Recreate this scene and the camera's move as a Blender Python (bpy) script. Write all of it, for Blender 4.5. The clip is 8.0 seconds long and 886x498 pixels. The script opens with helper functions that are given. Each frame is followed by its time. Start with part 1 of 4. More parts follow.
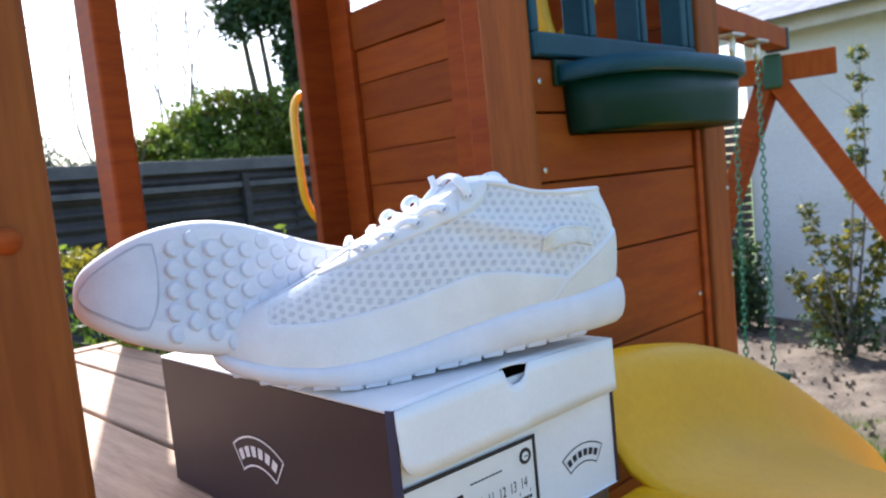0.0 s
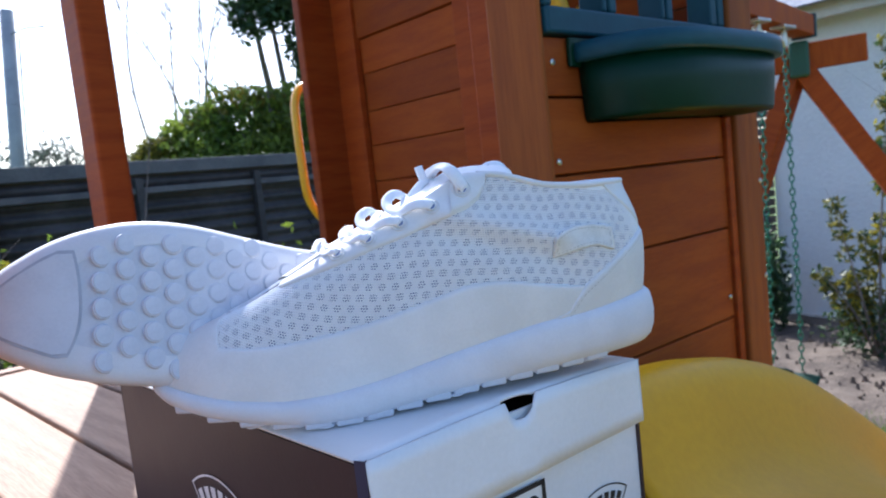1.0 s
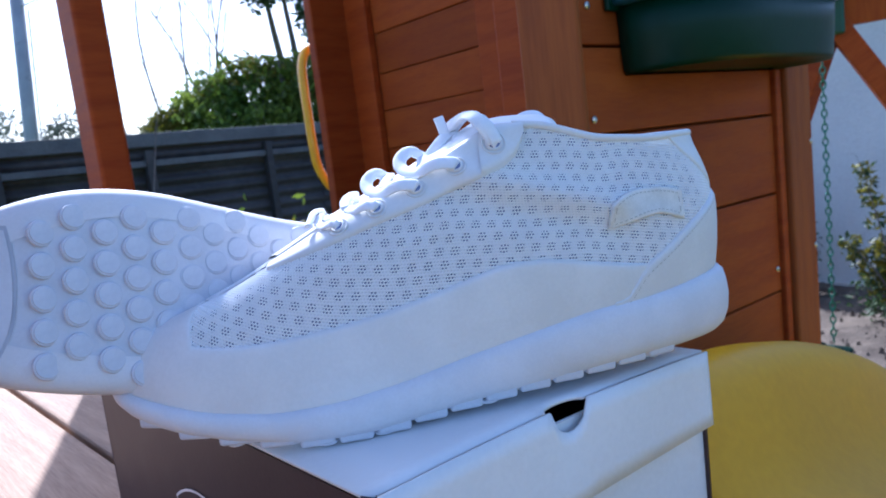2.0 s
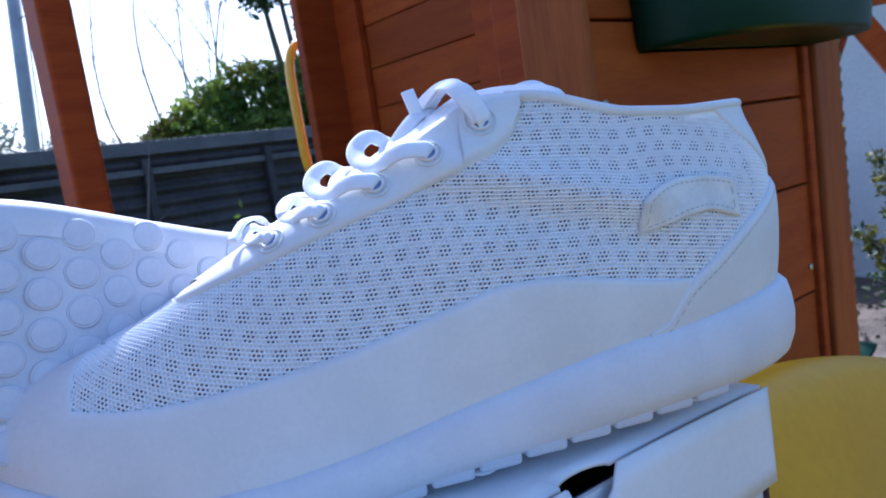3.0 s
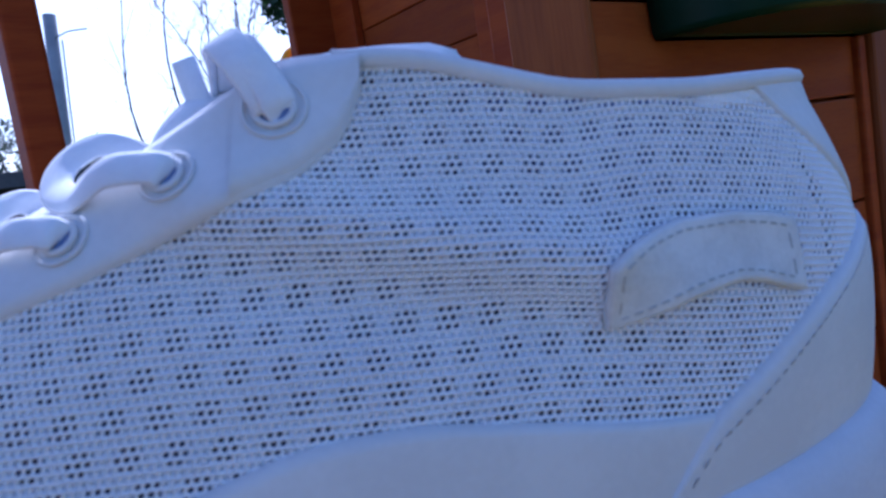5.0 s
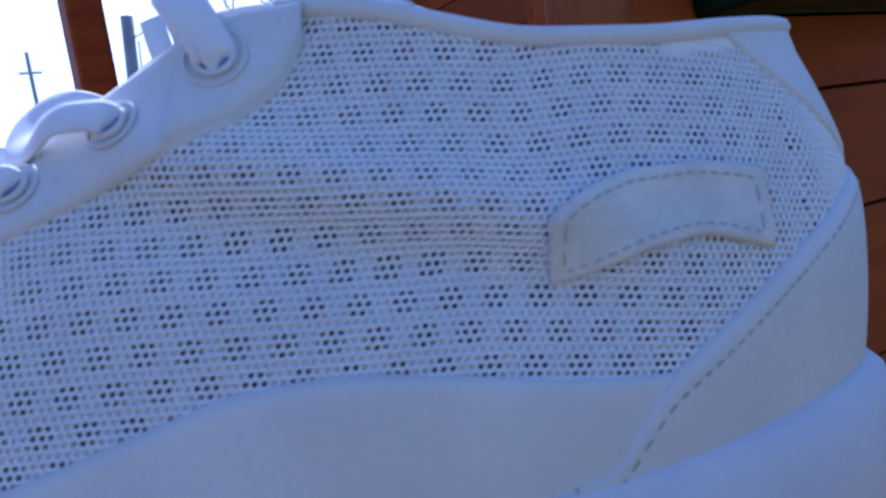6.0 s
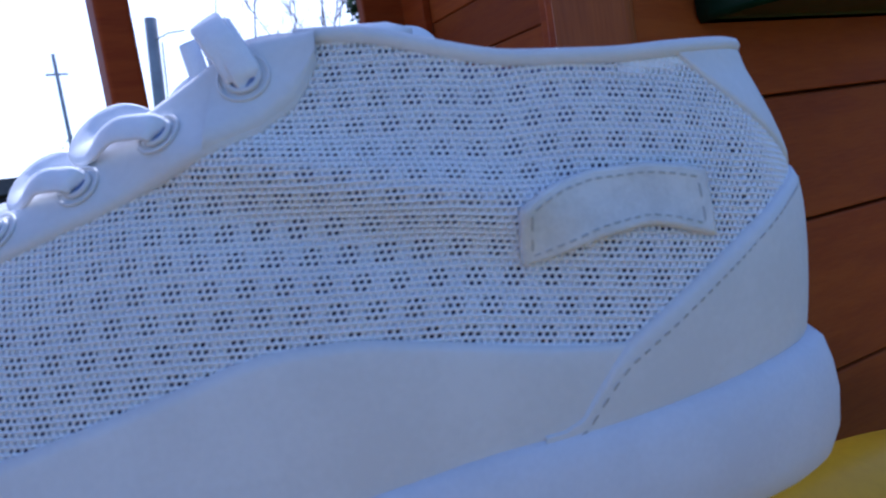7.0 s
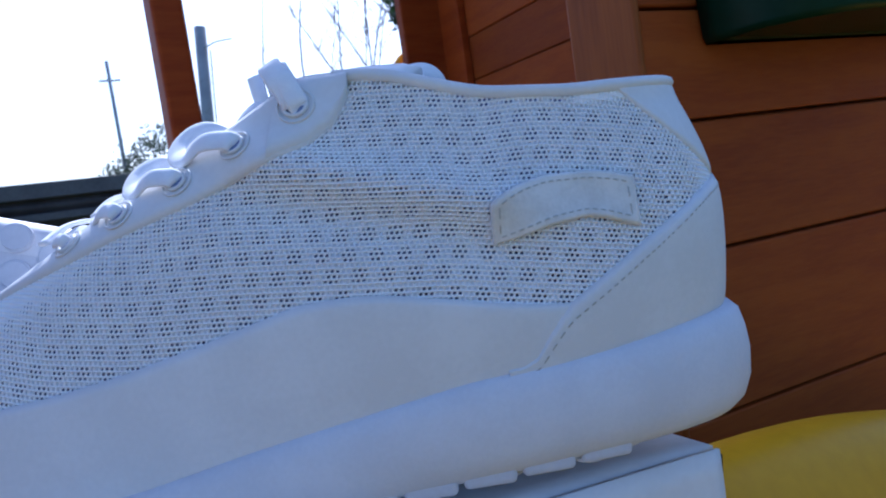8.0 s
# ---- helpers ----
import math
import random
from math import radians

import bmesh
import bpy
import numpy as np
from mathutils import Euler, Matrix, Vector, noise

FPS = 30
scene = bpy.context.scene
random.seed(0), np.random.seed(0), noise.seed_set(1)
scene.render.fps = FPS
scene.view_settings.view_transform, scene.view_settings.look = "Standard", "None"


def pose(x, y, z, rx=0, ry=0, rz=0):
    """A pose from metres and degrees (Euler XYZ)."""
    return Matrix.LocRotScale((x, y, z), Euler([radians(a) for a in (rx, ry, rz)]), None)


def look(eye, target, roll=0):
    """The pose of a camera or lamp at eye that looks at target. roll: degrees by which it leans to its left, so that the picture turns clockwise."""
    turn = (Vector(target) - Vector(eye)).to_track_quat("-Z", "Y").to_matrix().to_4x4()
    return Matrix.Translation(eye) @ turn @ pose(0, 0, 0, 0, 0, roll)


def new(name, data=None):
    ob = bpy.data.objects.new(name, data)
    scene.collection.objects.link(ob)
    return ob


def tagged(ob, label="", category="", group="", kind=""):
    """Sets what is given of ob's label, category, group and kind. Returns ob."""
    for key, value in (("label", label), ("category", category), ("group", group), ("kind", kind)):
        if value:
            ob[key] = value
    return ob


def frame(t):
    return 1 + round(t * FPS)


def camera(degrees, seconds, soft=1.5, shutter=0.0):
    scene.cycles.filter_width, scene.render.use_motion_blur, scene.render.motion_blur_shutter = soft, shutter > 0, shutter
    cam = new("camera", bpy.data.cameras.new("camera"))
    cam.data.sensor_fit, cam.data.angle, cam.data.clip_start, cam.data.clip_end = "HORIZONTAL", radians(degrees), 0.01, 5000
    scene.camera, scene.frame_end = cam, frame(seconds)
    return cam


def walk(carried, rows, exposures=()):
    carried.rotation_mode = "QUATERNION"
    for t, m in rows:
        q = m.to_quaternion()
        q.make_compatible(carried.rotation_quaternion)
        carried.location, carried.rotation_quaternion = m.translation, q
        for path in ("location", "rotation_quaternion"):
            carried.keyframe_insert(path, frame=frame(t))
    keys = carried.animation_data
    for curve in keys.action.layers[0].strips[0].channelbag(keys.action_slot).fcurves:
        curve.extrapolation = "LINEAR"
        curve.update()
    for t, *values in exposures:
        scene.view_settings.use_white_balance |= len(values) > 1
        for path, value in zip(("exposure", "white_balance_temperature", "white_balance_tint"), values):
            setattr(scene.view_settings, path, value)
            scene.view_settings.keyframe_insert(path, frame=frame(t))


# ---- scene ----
cam = camera(64.1, 8.0, soft=1.8)
cam.data.dof.use_dof, cam.data.dof.focus_distance, cam.data.dof.aperture_fstop = True, 0.32, 22.0
PATH = [
    (0, (-0.275, -0.379, 1.479), (1.051, 1.107, 1.296), -5.7),
    (0.5, (-0.231, -0.349, 1.476), (1.089, 1.143, 1.295), -6.0),
    (1, (-0.195, -0.317, 1.474), (1.094, 1.2, 1.286), -6.1),
    (1.5, (-0.166, -0.283, 1.468), (1.094, 1.255, 1.246), -6.6),
    (1.7, (-0.155, -0.268, 1.466), (1.091, 1.278, 1.228), -6.6),
    (2.8, (-0.09, -0.184, 1.467), (1.166, 1.34, 1.15), -8.0),
    (3, (-0.07, -0.177, 1.458), (1.16, 1.378, 1.198), -8.4),
    (3.5, (-0.034, -0.157, 1.456), (1.185, 1.413, 1.228), -8.9),
    (4, (0.0, -0.136, 1.458), (1.224, 1.434, 1.259), -8.8),
    (4.2, (0.014, -0.129, 1.458), (1.249, 1.432, 1.266), -9.0),
    (5.3, (0.062, -0.101, 1.448), (1.182, 1.542, 1.229), -8.8),
    (5.5, (0.064, -0.103, 1.445), (1.151, 1.562, 1.23), -8.8),
    (6, (0.074, -0.115, 1.44), (1.093, 1.594, 1.242), -9.0),
    (6.5, (0.07, -0.124, 1.44), (1.077, 1.593, 1.251), -9.1),
    (7, (0.066, -0.141, 1.439), (1.037, 1.596, 1.247), -9.1),
    (7.5, (0.056, -0.165, 1.439), (1.002, 1.588, 1.257), -8.8),
    (8, (0.048, -0.199, 1.435), (0.929, 1.589, 1.28), -8.3),
]
EXPOSURES = [(0, 1.40, 6000, 11), (0.5, 1.10, 5750, 12), (1.0, 0.97, 5480, 13), (1.5, 0.92, 5200, 14), (3, 0.74, 4920, 17), (4, 0.48, 4740, 19), (5.5, 0.10, 4580, 27), (6.5, 0.22, 4740, 24), (7.5, 0.34, 4870, 20), (8, 0.36, 4900, 17)]
walk(cam, [(t, look(eye, target, roll)) for t, eye, target, roll in PATH], EXPOSURES)

# ---- world and sun ----
SUN_AZ, SUN_EL = radians(70), radians(45)
world = bpy.data.worlds.new("world")
scene.world = world
world.use_nodes = True
wt = world.node_tree
sky = wt.nodes.new("ShaderNodeTexSky")
sky.sky_type, sky.sun_disc = "NISHITA", False
sky.dust_density = 2.2
sky.sun_elevation, sky.sun_rotation = SUN_EL, radians(90) - SUN_AZ
wt.links.new(sky.outputs[0], wt.nodes["Background"].inputs[0])
wt.nodes["Background"].inputs[1].default_value = 0.15
sun = new("sun", bpy.data.lights.new("sun", "SUN"))
sun.data.energy, sun.data.angle, sun.data.color = 5.0, radians(0.6), (1.0, 0.93, 0.82)
sun_dir = Vector((math.cos(SUN_AZ) * math.cos(SUN_EL), math.sin(SUN_AZ) * math.cos(SUN_EL), math.sin(SUN_EL)))
sun.matrix_world = look(sun_dir * 20, (0, 0, 0))


# ---- materials ----
def mat(name, colour, rough=0.6, second=None, scale=8.0, stretch=(1, 1, 1), bump=0.1, fine=60.0, metal=0.0,
        sheen=0.0, coat=0.0, gloss=0.5, contrast=(0.35, 0.65), through_light=0.0, per_object=0.0, per_island=0.0, bump_dist=0.01):
    """Two-scale procedural surface: broad mottling between two colours, fine grain and relief."""
    m = bpy.data.materials.new(name)
    m.use_nodes = True
    t = m.node_tree
    n, l = t.nodes, t.links
    b = n["Principled BSDF"]
    co = n.new("ShaderNodeTexCoord")
    mp = n.new("ShaderNodeMapping")
    mp.inputs["Scale"].default_value = stretch
    l.new(co.outputs["Object"], mp.inputs[0])
    broad = n.new("ShaderNodeTexNoise")
    broad.inputs["Scale"].default_value, broad.inputs["Detail"].default_value = scale, 6
    grain = n.new("ShaderNodeTexNoise")
    grain.inputs["Scale"].default_value, grain.inputs["Detail"].default_value = fine, 5
    l.new(mp.outputs[0], broad.inputs["Vector"])
    l.new(mp.outputs[0], grain.inputs["Vector"])
    ramp = n.new("ShaderNodeValToRGB")
    ramp.color_ramp.elements[0].position, ramp.color_ramp.elements[1].position = contrast
    ramp.color_ramp.elements[0].color = (*colour, 1)
    ramp.color_ramp.elements[1].color = (*(second or [min(1, c * 1.25) for c in colour]), 1)
    add = n.new("ShaderNodeMath")
    add.operation = "MULTIPLY_ADD"
    l.new(grain.outputs[0], add.inputs[0])
    add.inputs[1].default_value = 0.45
    l.new(broad.outputs[0], add.inputs[2])
    sub = n.new("ShaderNodeMath")
    sub.operation = "SUBTRACT"
    l.new(add.outputs[0], sub.inputs[0])
    sub.inputs[1].default_value = 0.22
    l.new(sub.outputs[0], ramp.inputs[0])
    out = ramp.outputs[0]
    for amount, source in ((per_object, "obj"), (per_island, "geo")):
        if amount:
            rnd = n.new("ShaderNodeObjectInfo").outputs["Random"] if source == "obj" else n.new("ShaderNodeNewGeometry").outputs["Random Per Island"]
            hsv = n.new("ShaderNodeHueSaturation")
            mr = n.new("ShaderNodeMapRange")
            mr.inputs[3].default_value, mr.inputs[4].default_value = 1 - amount, 1 + amount
            l.new(rnd, mr.inputs[0])
            l.new(mr.outputs[0], hsv.inputs["Value"])
            l.new(out, hsv.inputs["Color"])
            out = hsv.outputs[0]
    l.new(out, b.inputs["Base Color"])
    rr = n.new("ShaderNodeMapRange")
    rr.inputs[3].default_value, rr.inputs[4].default_value = max(0.03, rough - 0.1), min(1, rough + 0.1)
    l.new(broad.outputs[0], rr.inputs[0])
    l.new(rr.outputs[0], b.inputs["Roughness"])
    b.inputs["Metallic"].default_value = metal
    b.inputs["Coat Weight"].default_value = coat
    b.inputs["Specular IOR Level"].default_value = gloss
    b.inputs["Sheen Weight"].default_value = sheen
    if bump:
        bp = n.new("ShaderNodeBump")
        bp.inputs["Strength"].default_value, bp.inputs["Distance"].default_value = bump, bump_dist
        l.new(add.outputs[0], bp.inputs["Height"])
        l.new(bp.outputs[0], b.inputs["Normal"])
    if through_light:
        tr = n.new("ShaderNodeBsdfTranslucent")
        l.new(out, tr.inputs[0])
        mix = n.new("ShaderNodeMixShader")
        mix.inputs[0].default_value = through_light
        l.new(b.outputs[0], mix.inputs[1])
        l.new(tr.outputs[0], mix.inputs[2])
        l.new(mix.outputs[0], n["Material Output"].inputs[0])
    return m


WOOD = mat("red stained cedar", (0.26, 0.044, 0.005), 0.65, (0.34, 0.068, 0.008), 5, (1, 1, 9), 0.2, 30, per_object=0.12, bump_dist=0.003, gloss=0.2)
WOOD_H = mat("red stained cedar plank", (0.27, 0.050, 0.005), 0.65, (0.35, 0.078, 0.008), 4, (1.5, 1.5, 11), 0.2, 30, per_object=0.18, bump_dist=0.003, gloss=0.2)
WOOD_POST = mat("brown stained cedar post", (0.20, 0.050, 0.008), 0.6, (0.27, 0.078, 0.013), 6, (9, 9, 0.8), 0.2, 25, per_object=0.08, bump_dist=0.003, gloss=0.2)
WOOD_DECK = mat("weathered deck board", (0.23, 0.13, 0.075), 0.7, (0.36, 0.23, 0.145), 5, (14, 0.9, 3), 0.35, 40, per_object=0.12, bump_dist=0.004)
WHITE_MESH = mat("white knitted mesh", (0.86, 0.87, 0.90), 0.75, (0.91, 0.92, 0.94), 90, (1, 1, 1), 0.15, 900, sheen=0.2, bump_dist=0.0006)
LINING = mat("pale mesh underlay", (0.82, 0.84, 0.90), 0.85, (0.87, 0.89, 0.94), 200, (1, 1, 1), 0.2, 1500, bump_dist=0.0005)
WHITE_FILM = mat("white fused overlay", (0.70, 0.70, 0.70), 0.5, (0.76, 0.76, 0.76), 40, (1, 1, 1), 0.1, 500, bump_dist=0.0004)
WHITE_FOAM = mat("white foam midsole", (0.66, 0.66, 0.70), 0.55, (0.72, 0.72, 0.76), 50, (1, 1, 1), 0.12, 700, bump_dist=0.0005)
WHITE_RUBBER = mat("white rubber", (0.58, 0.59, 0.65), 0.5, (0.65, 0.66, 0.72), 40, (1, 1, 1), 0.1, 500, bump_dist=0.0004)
GROOVE = mat("grey rubber groove", (0.42, 0.43, 0.50), 0.6, (0.5, 0.51, 0.58), 60, bump=0.05)
LACE = mat("white woven lace", (0.80, 0.81, 0.85), 0.8, (0.87, 0.88, 0.91), 150, (1, 1, 1), 0.3, 1600, sheen=0.2, bump_dist=0.0005)
SUEDE = mat("off-white suede tab", (0.66, 0.65, 0.62), 0.9, (0.78, 0.77, 0.74), 120, (1, 1, 1), 0.5, 900, sheen=0.3, bump_dist=0.0006)
STITCH = mat("off-white thread", (0.42, 0.42, 0.40), 0.8, bump=0)
NAVY = mat("navy lining cloth", (0.02, 0.025, 0.09), 0.8, bump=0.1)
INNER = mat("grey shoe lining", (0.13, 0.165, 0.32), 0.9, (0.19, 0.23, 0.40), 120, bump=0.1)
BOX_DARK = mat("dark maroon printed board", (0.030, 0.013, 0.016), 0.48, (0.040, 0.018, 0.021), 20, bump=0.03, fine=300)
BOX_WHITE = mat("white printed board", (0.76, 0.76, 0.75), 0.5, (0.82, 0.82, 0.81), 12, bump=0.03, fine=300)
BOX_EDGE = mat("navy box edge", (0.03, 0.028, 0.06), 0.5, bump=0.05)
INK = mat("black ink", (0.015, 0.015, 0.018), 0.6, bump=0)
INK_WHITE = mat("white ink", (0.72, 0.68, 0.66), 0.6, bump=0)
PAPER = mat("label paper", (0.74, 0.73, 0.70), 0.6, (0.78, 0.77, 0.74), 30, bump=0.02)
YELLOW = mat("yellow slide plastic", (0.62, 0.315, 0.001), 0.45, (0.70, 0.365, 0.0015), 4, bump=0.12, fine=120, bump_dist=0.002, gloss=0.08)
YELLOW_BAR = mat("yellow handle plastic", (0.80, 0.42, 0.005), 0.35, (0.88, 0.5, 0.01), 10, bump=0.05)
GREEN = mat("dark green planter plastic", (0.002, 0.022, 0.011), 0.40, (0.003, 0.028, 0.015), 3, bump=0.05, gloss=0.2)
TEAL = mat("teal window plastic", (0.011, 0.052, 0.078), 0.42, (0.017, 0.070, 0.098), 12, bump=0.05, gloss=0.2)
METAL = mat("zinc metal", (0.55, 0.52, 0.46), 0.35, (0.66, 0.62, 0.55), 40, metal=0.9, bump=0.05)
CHAIN = mat("green coated chain", (0.02, 0.13, 0.085), 0.35, (0.04, 0.2, 0.13), 30, metal=0.3, bump=0.05)
BRACKET = mat("green bracket", (0.008, 0.06, 0.035), 0.45, bump=0.05)
STUCCO = mat("white painted stucco", (0.66, 0.66, 0.65), 0.85, (0.76, 0.76, 0.74), 1.4, bump=0.5, fine=45, bump_dist=0.02)
FASCIA = mat("pale fascia board", (0.62, 0.58, 0.52), 0.7, (0.72, 0.68, 0.62), 5, bump=0.1)
ROOFING = mat("grey roof shingle", (0.10, 0.11, 0.14), 0.85, (0.17, 0.18, 0.21), 9, bump=0.5, fine=60, per_island=0.15, per_object=0.15)
DARK_WOOD = mat("dark stacked timber", (0.05, 0.035, 0.03), 0.8, (0.10, 0.075, 0.06), 8, bump=0.3, per_object=0.3)
FENCE = mat("weathered dark corrugated sheet", (0.028, 0.026, 0.027), 0.7, (0.06, 0.055, 0.055), 3, bump=0.2, fine=25, per_object=0.1)
FENCE_RAIL = mat("grey fence rail", (0.075, 0.075, 0.08), 0.7, (0.13, 0.13, 0.13), 5, bump=0.2)
SOIL = mat("dry garden soil", (0.07, 0.052, 0.04), 0.95, (0.14, 0.11, 0.085), 5, bump=0.9, fine=50, bump_dist=0.03)
STONE = mat("grey clod", (0.09, 0.072, 0.055), 0.95, (0.16, 0.13, 0.10), 20, bump=0.6, fine=80, per_island=0.25)
GRASS_BASE = mat("lawn ground", (0.045, 0.085, 0.012), 0.95, (0.08, 0.13, 0.02), 2.5, bump=0.8, fine=60, bump_dist=0.03)
GRASS = mat("grass blades", (0.09, 0.17, 0.015), 0.7, (0.15, 0.24, 0.03), 5, bump=0, per_island=0.3, through_light=0.4)
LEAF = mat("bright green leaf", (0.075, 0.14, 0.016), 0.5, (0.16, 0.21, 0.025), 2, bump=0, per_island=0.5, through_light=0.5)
LEAF_DARK = mat("dark green leaf", (0.025, 0.06, 0.02), 0.5, (0.05, 0.09, 0.03), 2, bump=0, per_island=0.4, through_light=0.3)
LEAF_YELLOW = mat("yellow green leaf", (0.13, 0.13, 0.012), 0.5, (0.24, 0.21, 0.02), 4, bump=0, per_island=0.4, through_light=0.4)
# distance haze is mixed into this leaf colour
LEAF_HAZE_TINT = mat("olive leaf greyed for haze", (0.10, 0.12, 0.09), 0.7, (0.16, 0.17, 0.13), 2, bump=0, per_island=0.3, through_light=0.3)
BARK = mat("grey brown bark", (0.11, 0.09, 0.075), 0.9, (0.18, 0.15, 0.13), 12, (1, 1, 0.3), 0.6, 50)
CONCRETE = mat("grey concrete pole", (0.30, 0.30, 0.32), 0.85, (0.4, 0.4, 0.42), 3, bump=0.3)


YELLOW.node_tree.nodes["Principled BSDF"].inputs["Specular IOR Level"].default_value = 0.25


# ---- mesh helpers ----
def put(name, verts, faces, material, parent=None, label="", smooth=True):
    me = bpy.data.meshes.new(name)
    me.from_pydata([tuple(v) for v in verts], [], faces)
    me.update()
    me.materials.append(material)
    if smooth:
        me.shade_smooth()
    ob = new(name, me)
    if parent:
        ob.parent = parent
    if label:
        ob["label"] = label
    return ob


def part(name, bm, material, parent=None, label="", smooth=False, m=None):
    """Links a bmesh as one mesh object under a thing or a part."""
    bmesh.ops.recalc_face_normals(bm, faces=bm.faces[:])
    me = bpy.data.meshes.new(name)
    bm.to_mesh(me)
    bm.free()
    me.materials.append(material)
    if smooth:
        me.shade_smooth()
    ob = new(name, me)
    if parent:
        ob.parent = parent
    if label:
        ob["label"] = label
    if m is not None:
        ob.matrix_basis = m
    return ob


def thing(name, m=None, label="", category="", group="", kind=""):
    ob = new(name)
    ob.empty_display_size = 0.05
    if m is not None:
        ob.matrix_basis = m
    return tagged(ob, label, category, group, kind)


def box_bm(lo, hi, bevel=0.003, segs=2):
    bm = bmesh.new()
    bmesh.ops.create_cube(bm, size=1)
    for v in bm.verts:
        v.co = Vector([lo[i] + (hi[i] - lo[i]) * (v.co[i] + 0.5) for i in range(3)])
    if bevel:
        bmesh.ops.bevel(bm, geom=bm.edges[:], offset=bevel, segments=segs, affect="EDGES", profile=0.5)
    return bm


def block(name, lo, hi, material, parent=None, label="", bevel=0.003, m=None):
    return part(name, box_bm(lo, hi, bevel), material, parent, label, m=m)


def beam_m(a, b):
    """Pose whose z axis runs from a to b."""
    a, b = Vector(a), Vector(b)
    return Matrix.Translation(a) @ (b - a).to_track_quat("Z", "Y").to_matrix().to_4x4(), (b - a).length


def beam(name, a, b, w, d, material, parent=None, label="", bevel=0.004):
    m, length = beam_m(a, b)
    return block(name, (-w / 2, -d / 2, 0), (w / 2, d / 2, length), material, parent, label, bevel, m)


def tube(name, pts, radii, material, parent=None, label="", sides=10, closed=False, flat=1.0, up=None):
    """A swept tube through points; radii one value or one a point; flat squashes it across."""
    pts = [Vector(p) for p in pts]
    n = len(pts)
    radii = [radii] * n if not hasattr(radii, "__len__") else radii
    verts, faces, ref = [], [], None
    for i, p in enumerate(pts):
        a, b = pts[i - 1] if i or closed else p, pts[(i + 1) % n] if i < n - 1 or closed else p
        d = (b - a).normalized()
        if up is not None:
            side = d.cross(Vector(up)).normalized()
        elif ref is None:
            side = d.cross(Vector((0, 0, 1)) if abs(d.z) < 0.9 else Vector((1, 0, 0))).normalized()
        else:
            side = (ref - d * ref.dot(d)).normalized()
        ref = side
        nor = side.cross(d).normalized()
        for k in range(sides):
            ang = 2 * math.pi * k / sides
            verts.append(p + side * (math.cos(ang) * radii[i]) + nor * (math.sin(ang) * radii[i] * flat))
    for i in range(n if closed else n - 1):
        for k in range(sides):
            j = (i + 1) % n
            faces.append((i * sides + k, i * sides + (k + 1) % sides, j * sides + (k + 1) % sides, j * sides + k))
    if not closed:
        faces.append(tuple(range(sides))[::-1])
        faces.append(tuple((n - 1) * sides + k for k in range(sides)))
    return put(name, verts, faces, material, parent, label)


def curve_pts(pts, n=24):
    """Smooth Catmull-Rom samples through points."""
    pts = [Vector(p) for p in pts]
    ext = [pts[0] * 2 - pts[1]] + pts + [pts[-1] * 2 - pts[-2]]
    out = []
    for i in range(1, len(ext) - 2):
        for k in range(n):
            s = k / n
            p0, p1, p2, p3 = ext[i - 1:i + 3]
            out.append(0.5 * (2 * p1 + (p2 - p0) * s + (2 * p0 - 5 * p1 + 4 * p2 - p3) * s * s + (3 * p1 - p0 - 3 * p2 + p3) * s ** 3))
    return out + [pts[-1]]


def sheet(name, grid, material, parent=None, label="", close=False, caps=False):
    """A mesh from a (rows, columns, 3) array of places."""
    r, c = grid.shape[:2]
    faces = []
    for i in range(r - 1):
        for j in range(c if close else c - 1):
            k = (j + 1) % c
            faces.append((i * c + j, i * c + k, (i + 1) * c + k, (i + 1) * c + j))
    if caps:
        faces.append(tuple(range(c))[::-1])
        faces.append(tuple((r - 1) * c + j for j in range(c)))
    return put(name, grid.reshape(-1, 3), faces, material, parent, label)



# ---- ground, wall, fence ----
DECK = 1.197
RNG = np.random.default_rng(4)
g = np.array([[(x, y, 0) for x in np.linspace(-400, 400, 41)] for y in np.linspace(-400, 400, 41)], float)
tagged(sheet("ground", g, GRASS_BASE), "green lawn ground running out to the horizon", "ground", kind="structure")

xs, ys = np.linspace(3.30, 5.95, 70), np.linspace(-1.5, 5.0, 130)
bed = np.array([[(x + 0.06 * noise.noise((0, y * 3, 2)) * (x < 3.6), y, 0.012 + 0.032 * min(1, (x - 3.30) * 5) + 0.04 * (noise.noise((x * 2.5, y * 2.5, 0)) + 0.6 * noise.noise((x * 9, y * 9, 1))) * min(1, (x - 3.30) * 5)) for x in xs] for y in ys])
tagged(sheet("soil_bed", bed, SOIL), "dry brown crumbly soil bed beside the white wall", "soil", kind="structure")


def clods():
    verts, faces = [], []
    for i in range(520):
        x, y = 3.45 + 2.35 * RNG.random() ** 1.3, RNG.uniform(-0.5, 3.0)
        r = RNG.uniform(0.006, 0.026)
        b = len(verts)
        for k in range(6):
            a = k * math.pi / 3
            verts.append((x + r * math.cos(a) * RNG.uniform(0.7, 1.3), y + r * math.sin(a) * RNG.uniform(0.7, 1.3), 0.0))
        for k in range(3):
            a = k * 2.1
            verts.append((x + 0.5 * r * math.cos(a), y + 0.5 * r * math.sin(a), r * RNG.uniform(0.6, 1.1) + 0.045))
        for k in range(6):
            faces.append((b + k, b + (k + 1) % 6, b + 6 + k // 2))
            if k % 2:
                faces.append((b + (k + 1) % 6, b + 6 + ((k + 1) // 2) % 3, b + 6 + k // 2))
        faces.append((b + 6, b + 7, b + 8))
    return tagged(put("clods", verts, faces, STONE, smooth=False), "grey brown dry clods and stones on the soil", "stones", kind="stuff")


clods()


